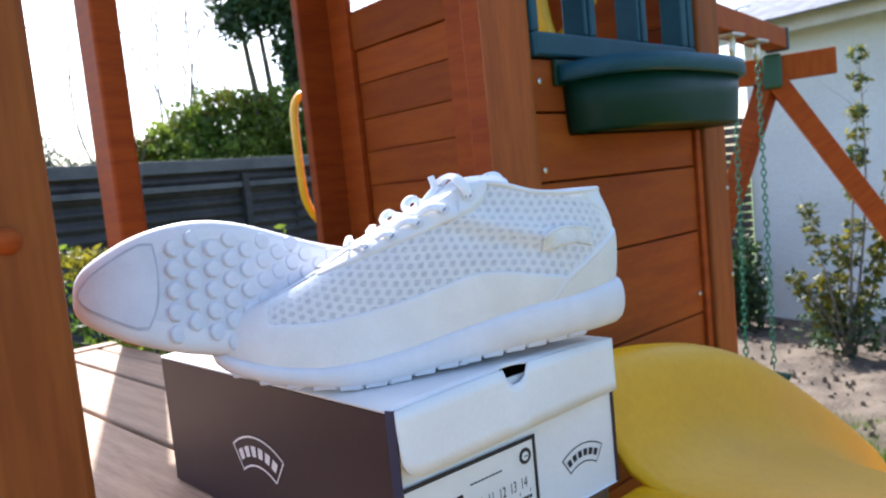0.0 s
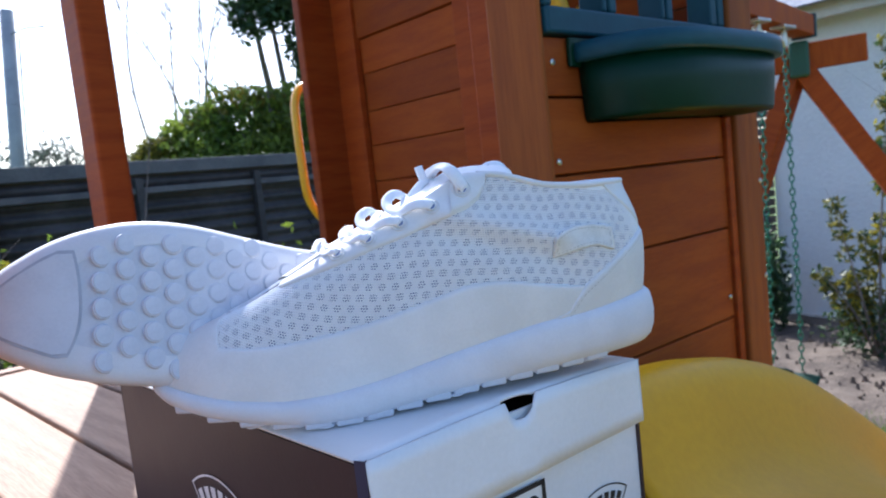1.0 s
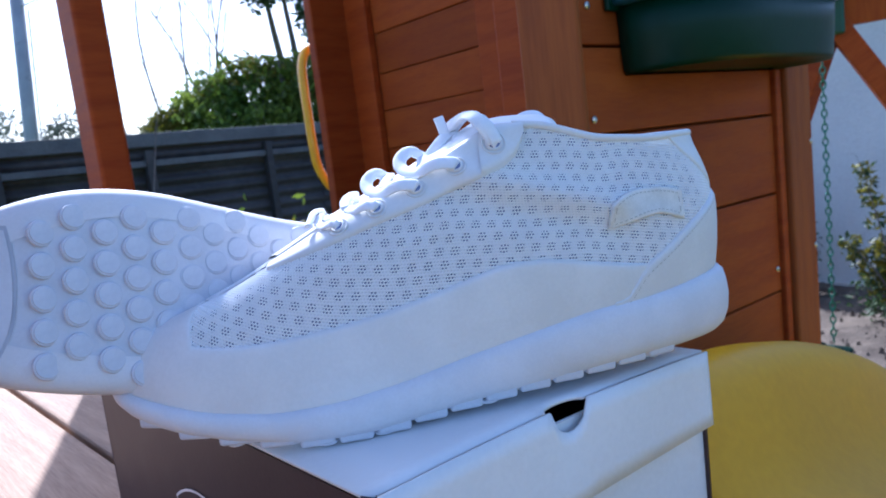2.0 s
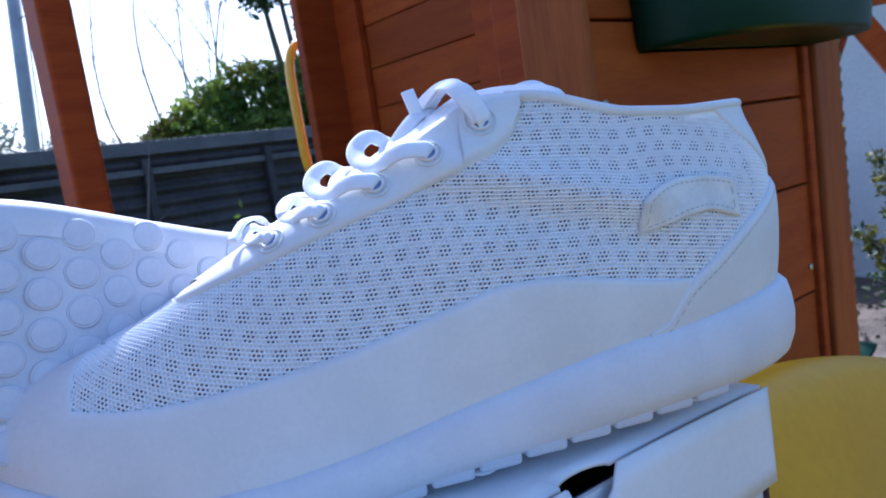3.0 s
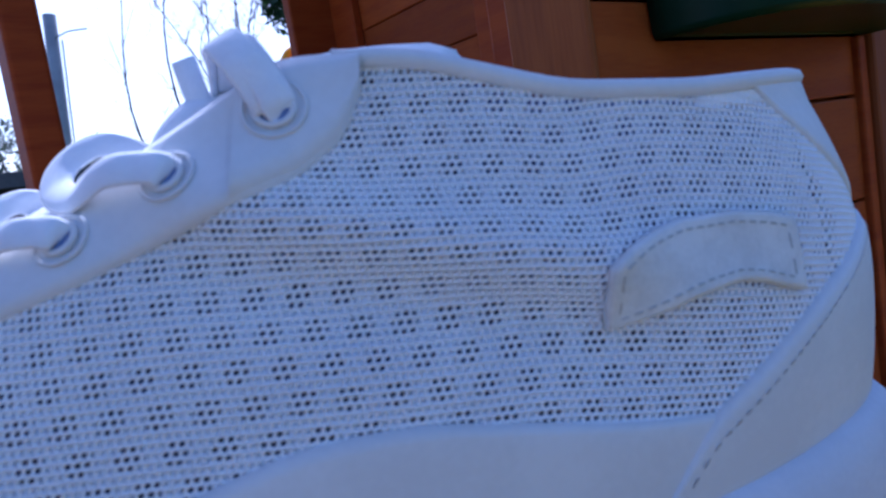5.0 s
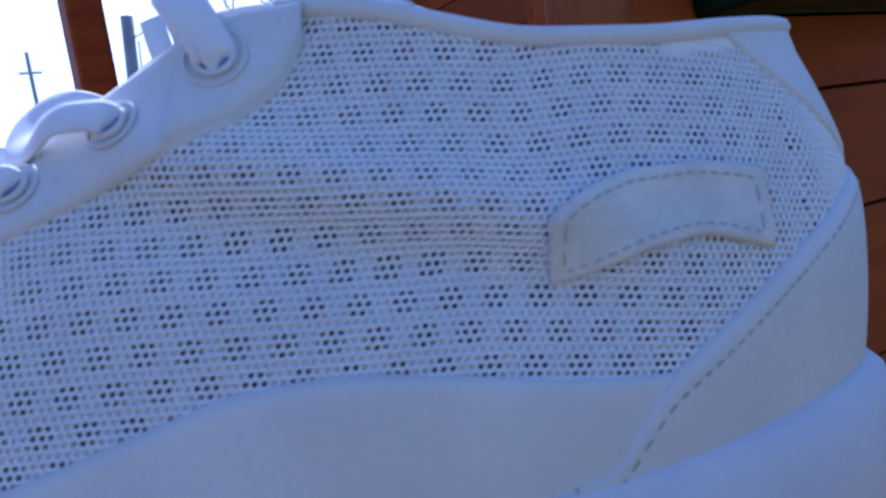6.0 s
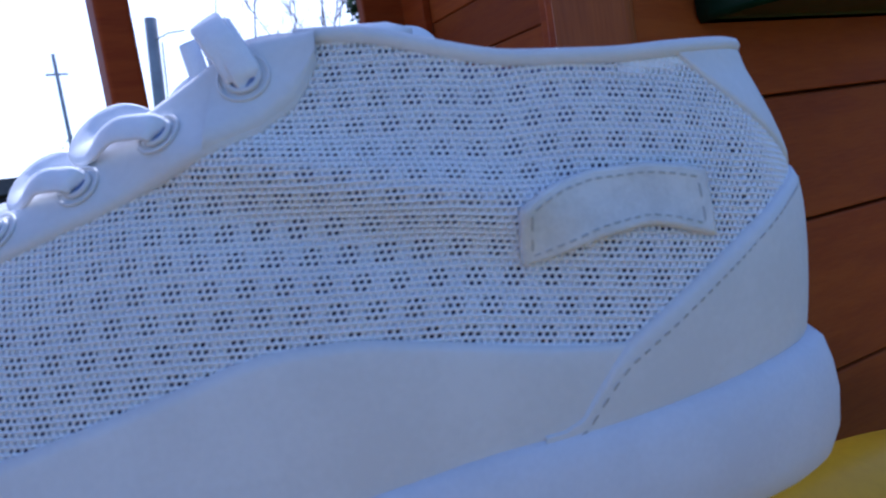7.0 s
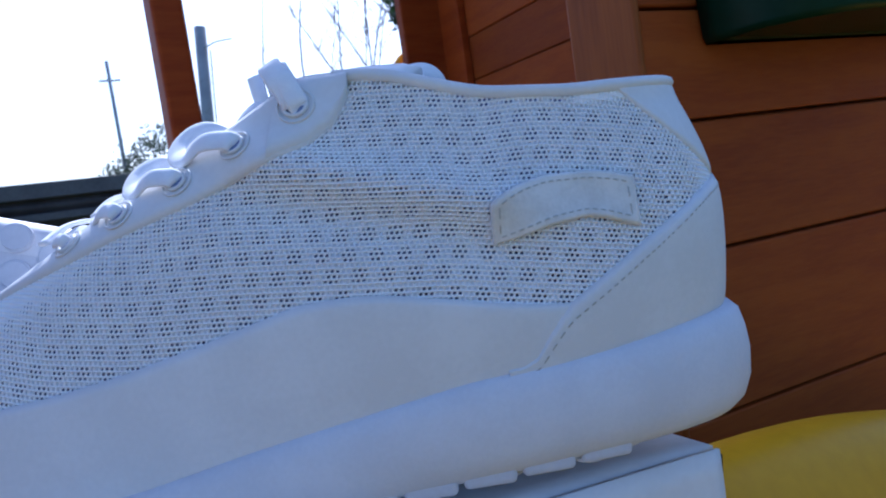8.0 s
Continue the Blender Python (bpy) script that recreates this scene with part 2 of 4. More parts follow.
def blades(n, x0, x1, y0, y1, name, label):
    p = np.c_[RNG.uniform(x0, x1, n), RNG.uniform(y0, y1, n), np.zeros(n)]
    a, hgt, lean = RNG.uniform(0, 6.28, n), RNG.uniform(0.025, 0.07, n), RNG.uniform(-0.03, 0.03, (n, 2))
    d = np.c_[np.cos(a), np.sin(a), 0 * a] * 0.0035
    tip = p + np.c_[lean, hgt]
    v = np.stack([p - d, p + d, tip], 1).reshape(-1, 3)
    return tagged(put(name, v, [(3 * i, 3 * i + 1, 3 * i + 2) for i in range(n)], GRASS, smooth=False), label, "grass", kind="stuff")


blades(22000, 2.3, 3.75, -0.4, 1.05, "grass", "sunlit short green grass of the lawn")

wall = thing("wall_garden", label="white painted stucco wall of the neighbouring house", category="wall", kind="structure")
block("wall_body", (5.9, -4.5, 0), (6.1, 2.42, 2.50), STUCCO, wall, bevel=0.01)
block("fascia", (5.64, -4.7, 2.40), (5.68, 2.6, 2.53), FASCIA, wall, "pale fascia board under the roof edge")
block("soffit", (5.68, -4.7, 2.485), (5.9, 2.6, 2.502), FASCIA, wall)
block("base_strip", (5.87, -4.5, 0), (5.9, 2.42, 0.045), FASCIA, wall, "pale strip along the foot of the wall")
roof = thing("roof_garden", label="grey shingled roof edge over the white wall", category="roof", kind="structure")
sh = bmesh.new()
bmesh.ops.create_cube(sh, size=1)
bmesh.ops.scale(sh, vec=(0.27, 0.30, 0.012), verts=sh.verts[:])
shingle0 = None
for r in range(8):
    for c in range(20):
        m = pose(5.62 + r * 0.2, 2.5 - c * 0.305 - 0.15 * (r % 2), 2.542 + r * 0.075, 0, -20.5, 0)
        if shingle0 is None:
            shingle0 = part("shingle", sh, ROOFING, roof, m=m)
        else:
            s2 = new("shingle", shingle0.data)
            s2.parent, s2.matrix_basis = roof, m

stack = thing("timber_stack", label="dark stacked timber slats leaning beside the white wall", category="timber")
for k in range(24):
    block("slat", (5.8, 2.43, k * 0.075), (5.92, 2.43 + 0.44 + 0.02 * math.sin(k * 5), k * 0.075 + 0.06), DARK_WOOD, stack, bevel=0.006)


def fence():
    f = thing("fence", label="weathered dark corrugated metal fence with grey rails", category="fence", kind="structure")
    a, b = Vector((-4.0, 3.95, 0)), Vector((7.0, 4.91, 0))
    d = (b - a).normalized()
    yaw = math.degrees(math.atan2(d.y, d.x))
    total = (b - a).length
    n, w = 5, total / 5
    z = np.linspace(0, 1.74, 150)
    prof = 0.014 * np.sin(z * 2 * math.pi / 0.085)
    for i in range(n):
        gr = np.array([[(x, pr - 0.004 * (i % 2), zz + 0.012 * math.sin(i * 3)) for zz, pr in zip(z, prof)] for x in np.linspace(0, w + 0.04, 8)])
        o = sheet("corrugated_sheet", gr, FENCE, f)
        o.matrix_basis = pose(*(a + d * (i * w)), 0, 0, yaw)
        so = o.modifiers.new("thick", "SOLIDIFY")
        so.thickness = 0.004
    m0 = pose(*a, 0, 0, yaw)
    block("top_rail", (0, -0.05, 1.725), (total, 0.03, 1.81), FENCE_RAIL, f, "grey weathered top rail", m=m0)
    block("mid_rail", (0, -0.06, 1.60), (total, -0.016, 1.64), FENCE_RAIL, f, m=m0)
    for i in range(13):
        x = 0.2 + i * 0.85
        block("fence_post", (x, -0.075, 0), (x + 0.05, -0.02, 1.70), FENCE, f, bevel=0.004, m=m0)
    return f


fence()


# ---- plants ----
def leaves(name, blobs, n, size, material, parent=None, label=""):
    """Small folded leaves scattered through uneven blobs (x, y, z, rx, ry, rz)."""
    bl = np.array(blobs, float)
    wgt = bl[:, 3] * bl[:, 4] * bl[:, 5]
    pick = RNG.choice(len(bl), n, p=wgt / wgt.sum())
    q = RNG.normal(size=(n, 3))
    q /= np.linalg.norm(q, axis=1)[:, None]
    q *= RNG.uniform(0.25, 1.0, (n, 1)) ** 0.5
    lump = np.array([noise.noise(Vector(v) * 2.3 + Vector((float(k), 0, 0))) for v, k in zip(q, pick)])
    q *= (1 + 0.5 * lump)[:, None]
    c = bl[pick, :3] + q * bl[pick, 3:]
    ax = RNG.normal(size=(n, 3))
    ax /= np.linalg.norm(ax, axis=1)[:, None]
    sd = np.cross(ax, RNG.normal(size=(n, 3)))
    sd /= np.linalg.norm(sd, axis=1)[:, None]
    nr = np.cross(ax, sd)
    s = size * RNG.uniform(0.6, 1.35, (n, 1))
    v = np.stack([c - ax * s, c + sd * s * 0.45 + nr * s * 0.15, c + ax * s, c - sd * s * 0.45 + nr * s * 0.15], 1).reshape(-1, 3)
    f = [t for i in range(n) for t in ((4 * i, 4 * i + 1, 4 * i + 2), (4 * i, 4 * i + 2, 4 * i + 3))]
    return put(name, v, f, material, parent, label, smooth=False)


def limbs(name, base, tips, r0, material, parent, twigs=0, spread=0.4):
    """One mesh of tapered limbs from a base to tips, each with side twigs."""
    verts, faces = [], []

    def limb(pts, ra, rb, sides=6):
        b0 = len(verts)
        for i, p in enumerate(pts):
            r = ra + (rb - ra) * i / (len(pts) - 1)
            for k in range(sides):
                a = 6.283 * k / sides
                verts.append((p.x + r * math.cos(a), p.y + r * math.sin(a), p.z))
        for i in range(len(pts) - 1):
            for k in range(sides):
                j = (k + 1) % sides
                faces.append((b0 + i * sides + k, b0 + i * sides + j, b0 + (i + 1) * sides + j, b0 + (i + 1) * sides + k))

    for tip in tips:
        a, b = Vector(base), Vector(tip)
        mid = a.lerp(b, 0.5) + Vector(RNG.normal(size=3)) * 0.08 * (b - a).length
        pts = curve_pts([a, mid, b], 6)
        limb(pts, r0, r0 * 0.18)
        for _ in range(twigs):
            i = int(RNG.integers(3, len(pts)))
            p = pts[i]
            e = p + Vector((RNG.normal(), RNG.normal(), abs(RNG.normal()) * 0.9)) * spread
            m2 = p.lerp(e, 0.5) + Vector(RNG.normal(size=3)) * spread * 0.15
            tw = curve_pts([p, m2, e], 4)
            limb(tw, r0 * 0.22, r0 * 0.05, 4)
            for _ in range(3):
                p3 = tw[int(RNG.integers(2, len(tw)))]
                e3 = p3 + Vector((RNG.normal(), RNG.normal(), RNG.normal() * 0.7 + 0.2)) * spread * 0.45
                limb([p3, p3.lerp(e3, 0.5), e3], r0 * 0.09, r0 * 0.03, 4)
    return put(name, verts, faces, material, parent)


t = thing("tree", pose(0, 0, 0), "bushy green tree with bright sunlit leaves behind the fence", "tree")
limbs("trunk", (3.6, 7.2, 0), [(3.0, 7.55, 2.3), (3.55, 7.3, 2.6), (4.1, 7.0, 2.5), (3.7, 7.0, 2.7)], 0.07, BARK, t, 4, 0.3)
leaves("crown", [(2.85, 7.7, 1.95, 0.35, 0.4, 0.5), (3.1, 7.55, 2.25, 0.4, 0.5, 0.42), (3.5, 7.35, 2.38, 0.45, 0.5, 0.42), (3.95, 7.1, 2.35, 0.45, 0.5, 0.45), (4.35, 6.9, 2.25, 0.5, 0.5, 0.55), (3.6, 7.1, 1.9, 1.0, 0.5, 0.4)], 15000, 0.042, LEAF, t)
# lighter yellow leaves on the crown's top: sunlight put into the leaf colour
leaves("sunlit_leaves", [(3.5, 7.3, 2.62, 0.35, 0.3, 0.2), (3.8, 7.1, 2.55, 0.25, 0.2, 0.18), (3.1, 7.5, 2.4, 0.25, 0.2, 0.18)], 700, 0.045, LEAF_YELLOW, t, "yellow-green top leaves, tinted as if sunlit")
t = thing("shrub", pose(0, 0, 0), "small green shrub showing over the fence", "shrub")
limbs("stem", (2.55, 7.75, 0), [(2.48, 7.75, 2.05), (2.62, 7.7, 2.2)], 0.03, BARK, t, 3, 0.2)
leaves("crown", [(2.55, 7.75, 2.0, 0.22, 0.25, 0.25), (2.7, 7.7, 2.08, 0.2, 0.2, 0.25)], 1800, 0.042, LEAF_YELLOW, t)
t = thing("tree", pose(0, 0, 0), "tall dark leafy tree with drooping branches", "tree")
limbs("trunk", (5.3, 8.2, 0), [(4.4, 8.1, 4.4), (4.9, 7.8, 4.8), (4.2, 8.2, 4.3), (5.4, 8.0, 4.7)], 0.12, BARK, t, 5, 0.5)
leaves("crown", [(4.25, 8.1, 3.85, 0.28, 0.3, 0.32), (4.5, 7.9, 4.15, 0.5, 0.5, 0.45), (4.62, 7.8, 3.6, 0.18, 0.3, 0.5), (4.72, 7.7, 3.1, 0.2, 0.3, 0.55), (5.0, 7.9, 4.3, 0.6, 0.6, 0.6), (5.1, 7.8, 3.3, 0.5, 0.5, 0.7), (4.15, 8.2, 4.4, 0.35, 0.3, 0.3), (4.1, 8.2, 3.75, 0.16, 0.2, 0.3), (4.15, 8.3, 4.1, 0.25, 0.3, 0.3)], 9500, 0.055, LEAF_DARK, t)
t = thing("bare_tree", pose(0, 0, 0), "leafless winter tree with thin twigs", "tree")
limbs("limb", (4.2, 10.4, 0), [(3.6, 10.2, 5.5), (4.3, 9.8, 5.7), (4.9, 9.8, 5.3), (3.2, 10.4, 4.7), (4.5, 10.2, 4.9), (4.0, 10.0, 5.1), (3.4, 10.2, 5.2), (3.0, 10.5, 5.2), (4.7, 10.0, 4.5)], 0.030, BARK, t, 34, 0.6)
# far trees: their greyed leaves carry the haze as paint
for (x, y, s, z0, lb) in ((4.6, 21.1, 1.0, 0.75, "grey-green tree far behind the fence, haze in its leaf colour"), (2.15, 19.6, 1.25, 0.55, "grey-green tree far behind the fence, haze in its leaf colour"), (0.9, 19.8, 0.9, 0.6, "grey-green tree far behind the fence, haze in its leaf colour"), (5.7, 20.8, 0.7, 1.0, "small olive shrub far behind the fence, haze in its leaf colour")):
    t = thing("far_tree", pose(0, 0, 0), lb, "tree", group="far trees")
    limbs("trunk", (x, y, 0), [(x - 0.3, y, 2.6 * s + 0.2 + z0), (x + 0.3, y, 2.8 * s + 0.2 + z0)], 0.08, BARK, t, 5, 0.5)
    leaves("crown", [(x, y, 2.2 * s + z0, 0.8 * s, 0.8 * s, 0.85 * s), (x - 0.6 * s, y, 1.8 * s + z0, 0.6 * s, 0.6 * s, 0.7 * s), (x + 0.6 * s, y, 1.8 * s + z0, 0.6 * s, 0.6 * s, 0.7 * s), (x, y, 1.2 * s + z0, 0.9 * s, 0.6 * s, 0.6 * s)], 3200, 0.07, LEAF_HAZE_TINT, t)
t = thing("hedge", pose(0, 0, 0), "clipped bright green hedge behind the deck", "hedge")
limbs("stem", (0.5, 2.9, 0), [(-0.6, 3.4, 1.2), (0.2, 3.1, 1.28), (0.8, 2.85, 1.28), (1.3, 2.6, 1.2)], 0.02, BARK, t, 6, 0.25)
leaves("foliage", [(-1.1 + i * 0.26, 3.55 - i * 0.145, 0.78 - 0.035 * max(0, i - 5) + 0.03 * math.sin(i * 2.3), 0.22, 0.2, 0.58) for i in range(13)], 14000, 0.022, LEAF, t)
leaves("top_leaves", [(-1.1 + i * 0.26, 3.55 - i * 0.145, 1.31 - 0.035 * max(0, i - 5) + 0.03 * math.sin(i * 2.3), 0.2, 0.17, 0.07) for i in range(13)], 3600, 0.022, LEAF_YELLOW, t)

t = thing("garden_shrub", pose(0, 0, 0), "leggy yellow-green garden shrub in front of the white wall", "shrub")
STEMS = [(4.70, 1.52, 1.08), (4.83, 1.22, 1.70), (4.84, 1.20, 2.08), (4.68, 1.62, 0.62), (4.90, 1.02, 1.38), (4.78, 1.36, 0.85), (4.92, 0.88, 1.52), (4.74, 1.46, 0.55), (4.86, 1.10, 0.95)]
limbs("stem", (4.8, 1.32, 0), STEMS, 0.011, BARK, t, 3, 0.09)
runs = [(4.8 + (x - 4.8) * f, 1.32 + (y - 1.32) * f, z * f, 0.065, 0.065, 0.06) for x, y, z in STEMS for f in (0.42, 0.55, 0.68, 0.8, 0.9, 0.98) if z * f > 0.22]
leaves("foliage", runs, 900, 0.026, LEAF_DARK, t)
leaves("tip_leaves", runs, 1500, 0.026, LEAF_YELLOW, t, "yellow-green young leaves")
leaves("low_foliage", [(4.75, 1.42, 0.25, 0.2, 0.22, 0.2), (4.84, 1.15, 0.3, 0.22, 0.22, 0.22)], 700, 0.026, LEAF_DARK, t)
t = thing("dark_bush", pose(0, 0, 0), "low dark green bush at the foot of the wall", "shrub")
limbs("stem", (5.4, 2.35, 0), [(5.35, 2.3, 0.6), (5.45, 2.4, 0.7)], 0.012, BARK, t, 4, 0.12)
leaves("foliage", [(5.4, 2.32, 0.4, 0.22, 0.2, 0.42), (5.35, 2.5, 0.3, 0.2, 0.2, 0.32)], 2000, 0.035, LEAF_DARK, t)

pole = thing("utility_pole", pose(2.1, 12.4, 0), "grey concrete utility pole with a thin cross arm", "pole")
tube("shaft", [(-0.15, 0.03, 0), (0.20, -0.05, 4.80)], [0.115, 0.10], CONCRETE, pole, sides=8)
tube("bracket_arm", [(0.2, -0.15, 4.42), (0.4, -0.17, 4.52), (0.68, -0.17, 4.56)], 0.014, CONCRETE, pole, sides=6)
tube("cable", [(0.30, -0.12, 4.4), (0.22, -0.12, 3.4), (-0.02, -0.1, 0.1)], 0.014, CONCRETE, pole, sides=6)


mast = thing("far_mast", pose(1.2, 19.8, 0), "thin grey mast with a short cross bar far away", "mast")
tube("shaft", [(0, 0, 0), (0, 0, 6.0)], [0.07, 0.05], CONCRETE, mast, sides=6)
tube("cross_bar", [(-0.25, 0, 5.5), (0.25, 0, 5.5)], 0.03, CONCRETE, mast, sides=6)


# ---- playset deck ----
deck = thing("deck", pose(0, 0, DECK, 0, 0, 3.7), "raised wooden playset deck of weathered brown boards, partly sunlit", "deck", kind="structure")
block("rim_board", (-1.5, 1.256, -0.13), (0.29, 1.293, 0.004), WOOD_DECK, deck, "pale end board along the deck edge")
block("side_joist", (0.215, -0.7, -0.16), (0.244, 1.25, -0.036), WOOD, deck)
for k in range(3):
    block("joist", (-1.45, -0.6 + k * 0.85, -0.16), (0.213, -0.56 + k * 0.85, -0.036), WOOD, deck)
for x, y in ((-1.4, -0.55), (0.12, -0.55), (-1.4, 1.05), (0.12, 1.05)):
    block("leg", (x, y, -DECK), (x + 0.09, y + 0.09, -0.036), WOOD, deck)
for k in range(15):
    x = 0.292 - 0.1205 * (k + 1)
    block("deck_board", (x + 0.003, -0.7 if k > 2 else -0.010, -0.034 - 0.001 * (k % 2)), (min(x + 0.1175, 0.246), 1.254, -0.0008 * (k % 3)), WOOD_DECK, deck, bevel=0.004)

block("deck_board", (0.249, 0.16, -0.035), (0.290, 1.254, -0.0005), WOOD_DECK, deck, bevel=0.004)

near_post = thing("post", label="thick brown stained wooden corner post with a knot", category="post", group="deck posts")
block("shaft", (-0.252, 0.09, DECK), (-0.162, 0.18, 2.35), WOOD_POST, near_post, bevel=0.006)
tube("knot", [(-0.190, 0.0885, 1.471), (-0.190, 0.092, 1.471)], [0.008, 0.008], WOOD, near_post, sides=14)
far_post = thing("post", label="red stained wooden post at the deck's back edge", category="post", group="deck posts")
block("shaft", (0.214, 1.168, DECK + 0.001), (0.271, 1.272, 2.35), WOOD, far_post, bevel=0.006)
left_post = thing("post", label="red stained wooden post at the deck's back edge", category="post", group="deck posts")
block("shaft", (-1.25, 1.31, 0), (-1.16, 1.40, 2.35), WOOD, left_post, bevel=0.006)
beam_thing = thing("roof_beam", label="red stained wooden beam over the deck", category="beam", kind="structure")
block("timber", (-1.25, 1.275, 2.14), (0.5, 1.308, 2.28), WOOD_H, beam_thing, bevel=0.005)


# ---- playhouse ----
house = thing("playhouse", label="red stained cedar playhouse with plank walls and a teal window", category="playhouse")
block("corner_post", (0.4705, 0.2475, 0), (0.4775, 0.334, 2.32), WOOD_POST, house, "lighter brown corner board", 0.003)
block("corner_core", (0.478, 0.275, 0), (0.53, 0.332, 2.32), WOOD, house)
block("door_post", (0.62, 0.44, 0), (0.70, 0.521, 2.32), WOOD, house, bevel=0.004)
# unseen board added behind the planks to stop sun leaking through their gaps
block("wall_backing", (0.53, 0.2725, 0.02), (0.913, 0.278, 1.63), WOOD, house, bevel=0)
zs = [0.02, 0.13, 0.24, 0.35, 0.46, 0.57, 0.68, 0.79, 0.89, 0.99, 1.09, 1.205, 1.352, 1.466, 1.562, 1.636]
for a, b in zip(zs, zs[1:]):
    block("plank", (0.478, 0.25 + random.uniform(0, 0.0015), a + 0.0015), (0.915, 0.272, b - 0.0015), WOOD_H, house, bevel=0.002)
block("side_post", (0.913, 0.236, 0), (0.991, 0.30, 2.32), WOOD_POST, house, bevel=0.005)
block("edge_trim", (0.895, 0.243, 0), (0.913, 0.262, 1.53), WOOD, house)
for a, b in ((1.975, 2.07), (2.07, 2.165), (2.165, 2.26)):
    block("plank", (0.478, 0.25, a + 0.001), (0.915, 0.272, b - 0.001), WOOD_H, house, bevel=0.002)

win = new("window")
win.parent = house
win["label"] = "teal plastic window frame with upright bars"
block("window_sill", (0.479, 0.240, 1.637), (0.911, 0.285, 1.670), TEAL, win, bevel=0.004)
block("window_head", (0.479, 0.245, 1.93), (0.911, 0.28, 1.972), TEAL, win, bevel=0.004)
for x0, x1 in ((0.479, 0.492), (0.868, 0.888), (0.893, 0.911)):
    block("window_jamb", (x0, 0.242, 1.670), (x1, 0.282, 1.93), TEAL, win, bevel=0.003)
for x0, x1 in ((0.594, 0.603), (0.608, 0.624), (0.732, 0.741), (0.746, 0.762)):
    block("window_bar", (x0, 0.242, 1.670), (x1, 0.282, 1.93), TEAL, win, bevel=0.003)

block("stile", (0.8014, 0.631, 0), (0.82, 0.7504, 2.2027), WOOD, house, bevel=0.003)
block("stile", (0.8014, 1.1022, 0), (0.82, 1.2045, 2.2027), WOOD, house, bevel=0.003)
zl = [0.06 + 0.0857 * k for k in range(16)] + [1.407, 1.492, 1.578, 1.660, 1.749, 1.832, 1.93]
for i, (a, b) in enumerate(zip(zl, zl[1:])):
    block("plank", (0.8184 - 0.008 * (i == len(zl) - 2) + random.uniform(0, 0.0015), 0.7504, a + 0.001), (0.8293, 1.1022, b - 0.001), WOOD_H, house, bevel=0.002)
# hidden sheet added only to close the left panel's gaps against light from behind
block("panel_backing", (0.8297, 0.70, 0.05), (0.836, 1.19, 1.93), WOOD, house, bevel=0)
block("top_rail", (0.8184, 0.7504, 2.2), (0.8293, 1.1022, 2.4), WOOD_H, house)
block("trim_board", (0.7115, 1.1828, 0), (0.8169, 1.2123, 2.2027), WOOD, house, "dark red trim board", 0.004)
for i in range(13):
    block("back_plank", (0.83, 0.80, 0.02 + i * 0.19), (0.99, 0.82, 0.207 + i * 0.19), WOOD_H, house, bevel=0.003)
    block("side_plank", (0.97, 0.30, 0.02 + i * 0.19), (0.99, 0.80, 0.207 + i * 0.19), WOOD_H, house, bevel=0.001)
block("house_floor", (0.48, 0.30, 1.15), (0.97, 0.62, 1.18), WOOD_DECK, house)
# unseen roof, added and lengthened to keep sun off slide and plank gaps
for i in range(4):
    block("roof_board", (0.40 + i * 0.16, 0.18, 2.325), (0.559 + i * 0.16, 1.45, 2.345), WOOD, house)


def screw(x, y, z, parent, face):
    m = pose(x, y, z, 90, 0, 0) if face == "y" else pose(x, y, z, 0, -90, 0)
    bm = bmesh.new()
    bmesh.ops.create_uvsphere(bm, u_segments=10, v_segments=6, radius=0.0045)
    bmesh.ops.scale(bm, vec=(1, 1, 0.35), verts=bm.verts[:])
    return part("screw", bm, METAL, parent, smooth=True, m=m)


for x, z in ((0.492, 1.604), (0.488, 1.483), (0.90, 1.31), (0.885, 1.24)):
    screw(x, 0.2495, z, house, "y")
for z in (1.42, 1.26, 1.62):
    screw(0.983, 0.2355, z, house, "y")
hp = curve_pts([(0.760, 1.2479, 1.742), (0.735, 1.2479, 1.747), (0.7130, 1.2479, 1.722), (0.7050, 1.2479, 1.67), (0.7075, 1.2479, 1.52), (0.7150, 1.2479, 1.465), (0.7400, 1.2479, 1.420), (0.760, 1.2479, 1.412)], 8)
tube("grab_handle", hp, 0.0125, YELLOW_BAR, house, "yellow plastic grab handle", 12, flat=0.8)
bar = thing("yellow_bar", label="bent yellow plastic bar seen inside the playhouse window", category="play bar")
tube("bar", curve_pts([(0.70, 0.42, 1.98), (0.69, 0.40, 1.78), (0.705, 0.39, 1.70), (0.76, 0.385, 1.728), (0.86, 0.38, 1.83)], 8), 0.014, YELLOW_BAR, bar, sides=10)


def planter():
    p = thing("window_planter", label="dark green plastic planter with rounded front under the window", category="planter")
    cx, hw, dep = 0.727, 0.195, 0.125
    ang = np.linspace(math.pi, 2 * math.pi, 49)

    def ring(k, z, yb=0.2485):
        c, s = np.cos(ang), np.sin(ang)
        return np.c_[cx + hw * k * np.sign(c) * np.abs(c) ** 0.62, yb + dep * k * np.sign(s) * np.abs(s) ** 0.72, 0 * ang + z]

    body = np.stack([ring(0.88, 1.532), ring(0.915, 1.529), ring(0.93, 1.535), ring(0.945, 1.569), ring(0.958, 1.609), ring(0.93, 1.609), ring(0.90, 1.554)])
    o = sheet("tub", body, GREEN, p, close=True, caps=True)
    rim = np.stack([ring(0.955, 1.603), ring(1.01, 1.603), ring(1.03, 1.607), ring(1.03, 1.619), ring(1.015, 1.627), ring(0.96, 1.629), ring(0.93, 1.623), ring(0.93, 1.603)])
    sheet("rim", rim, TEAL, p, "blue-green rolled rim", close=True)
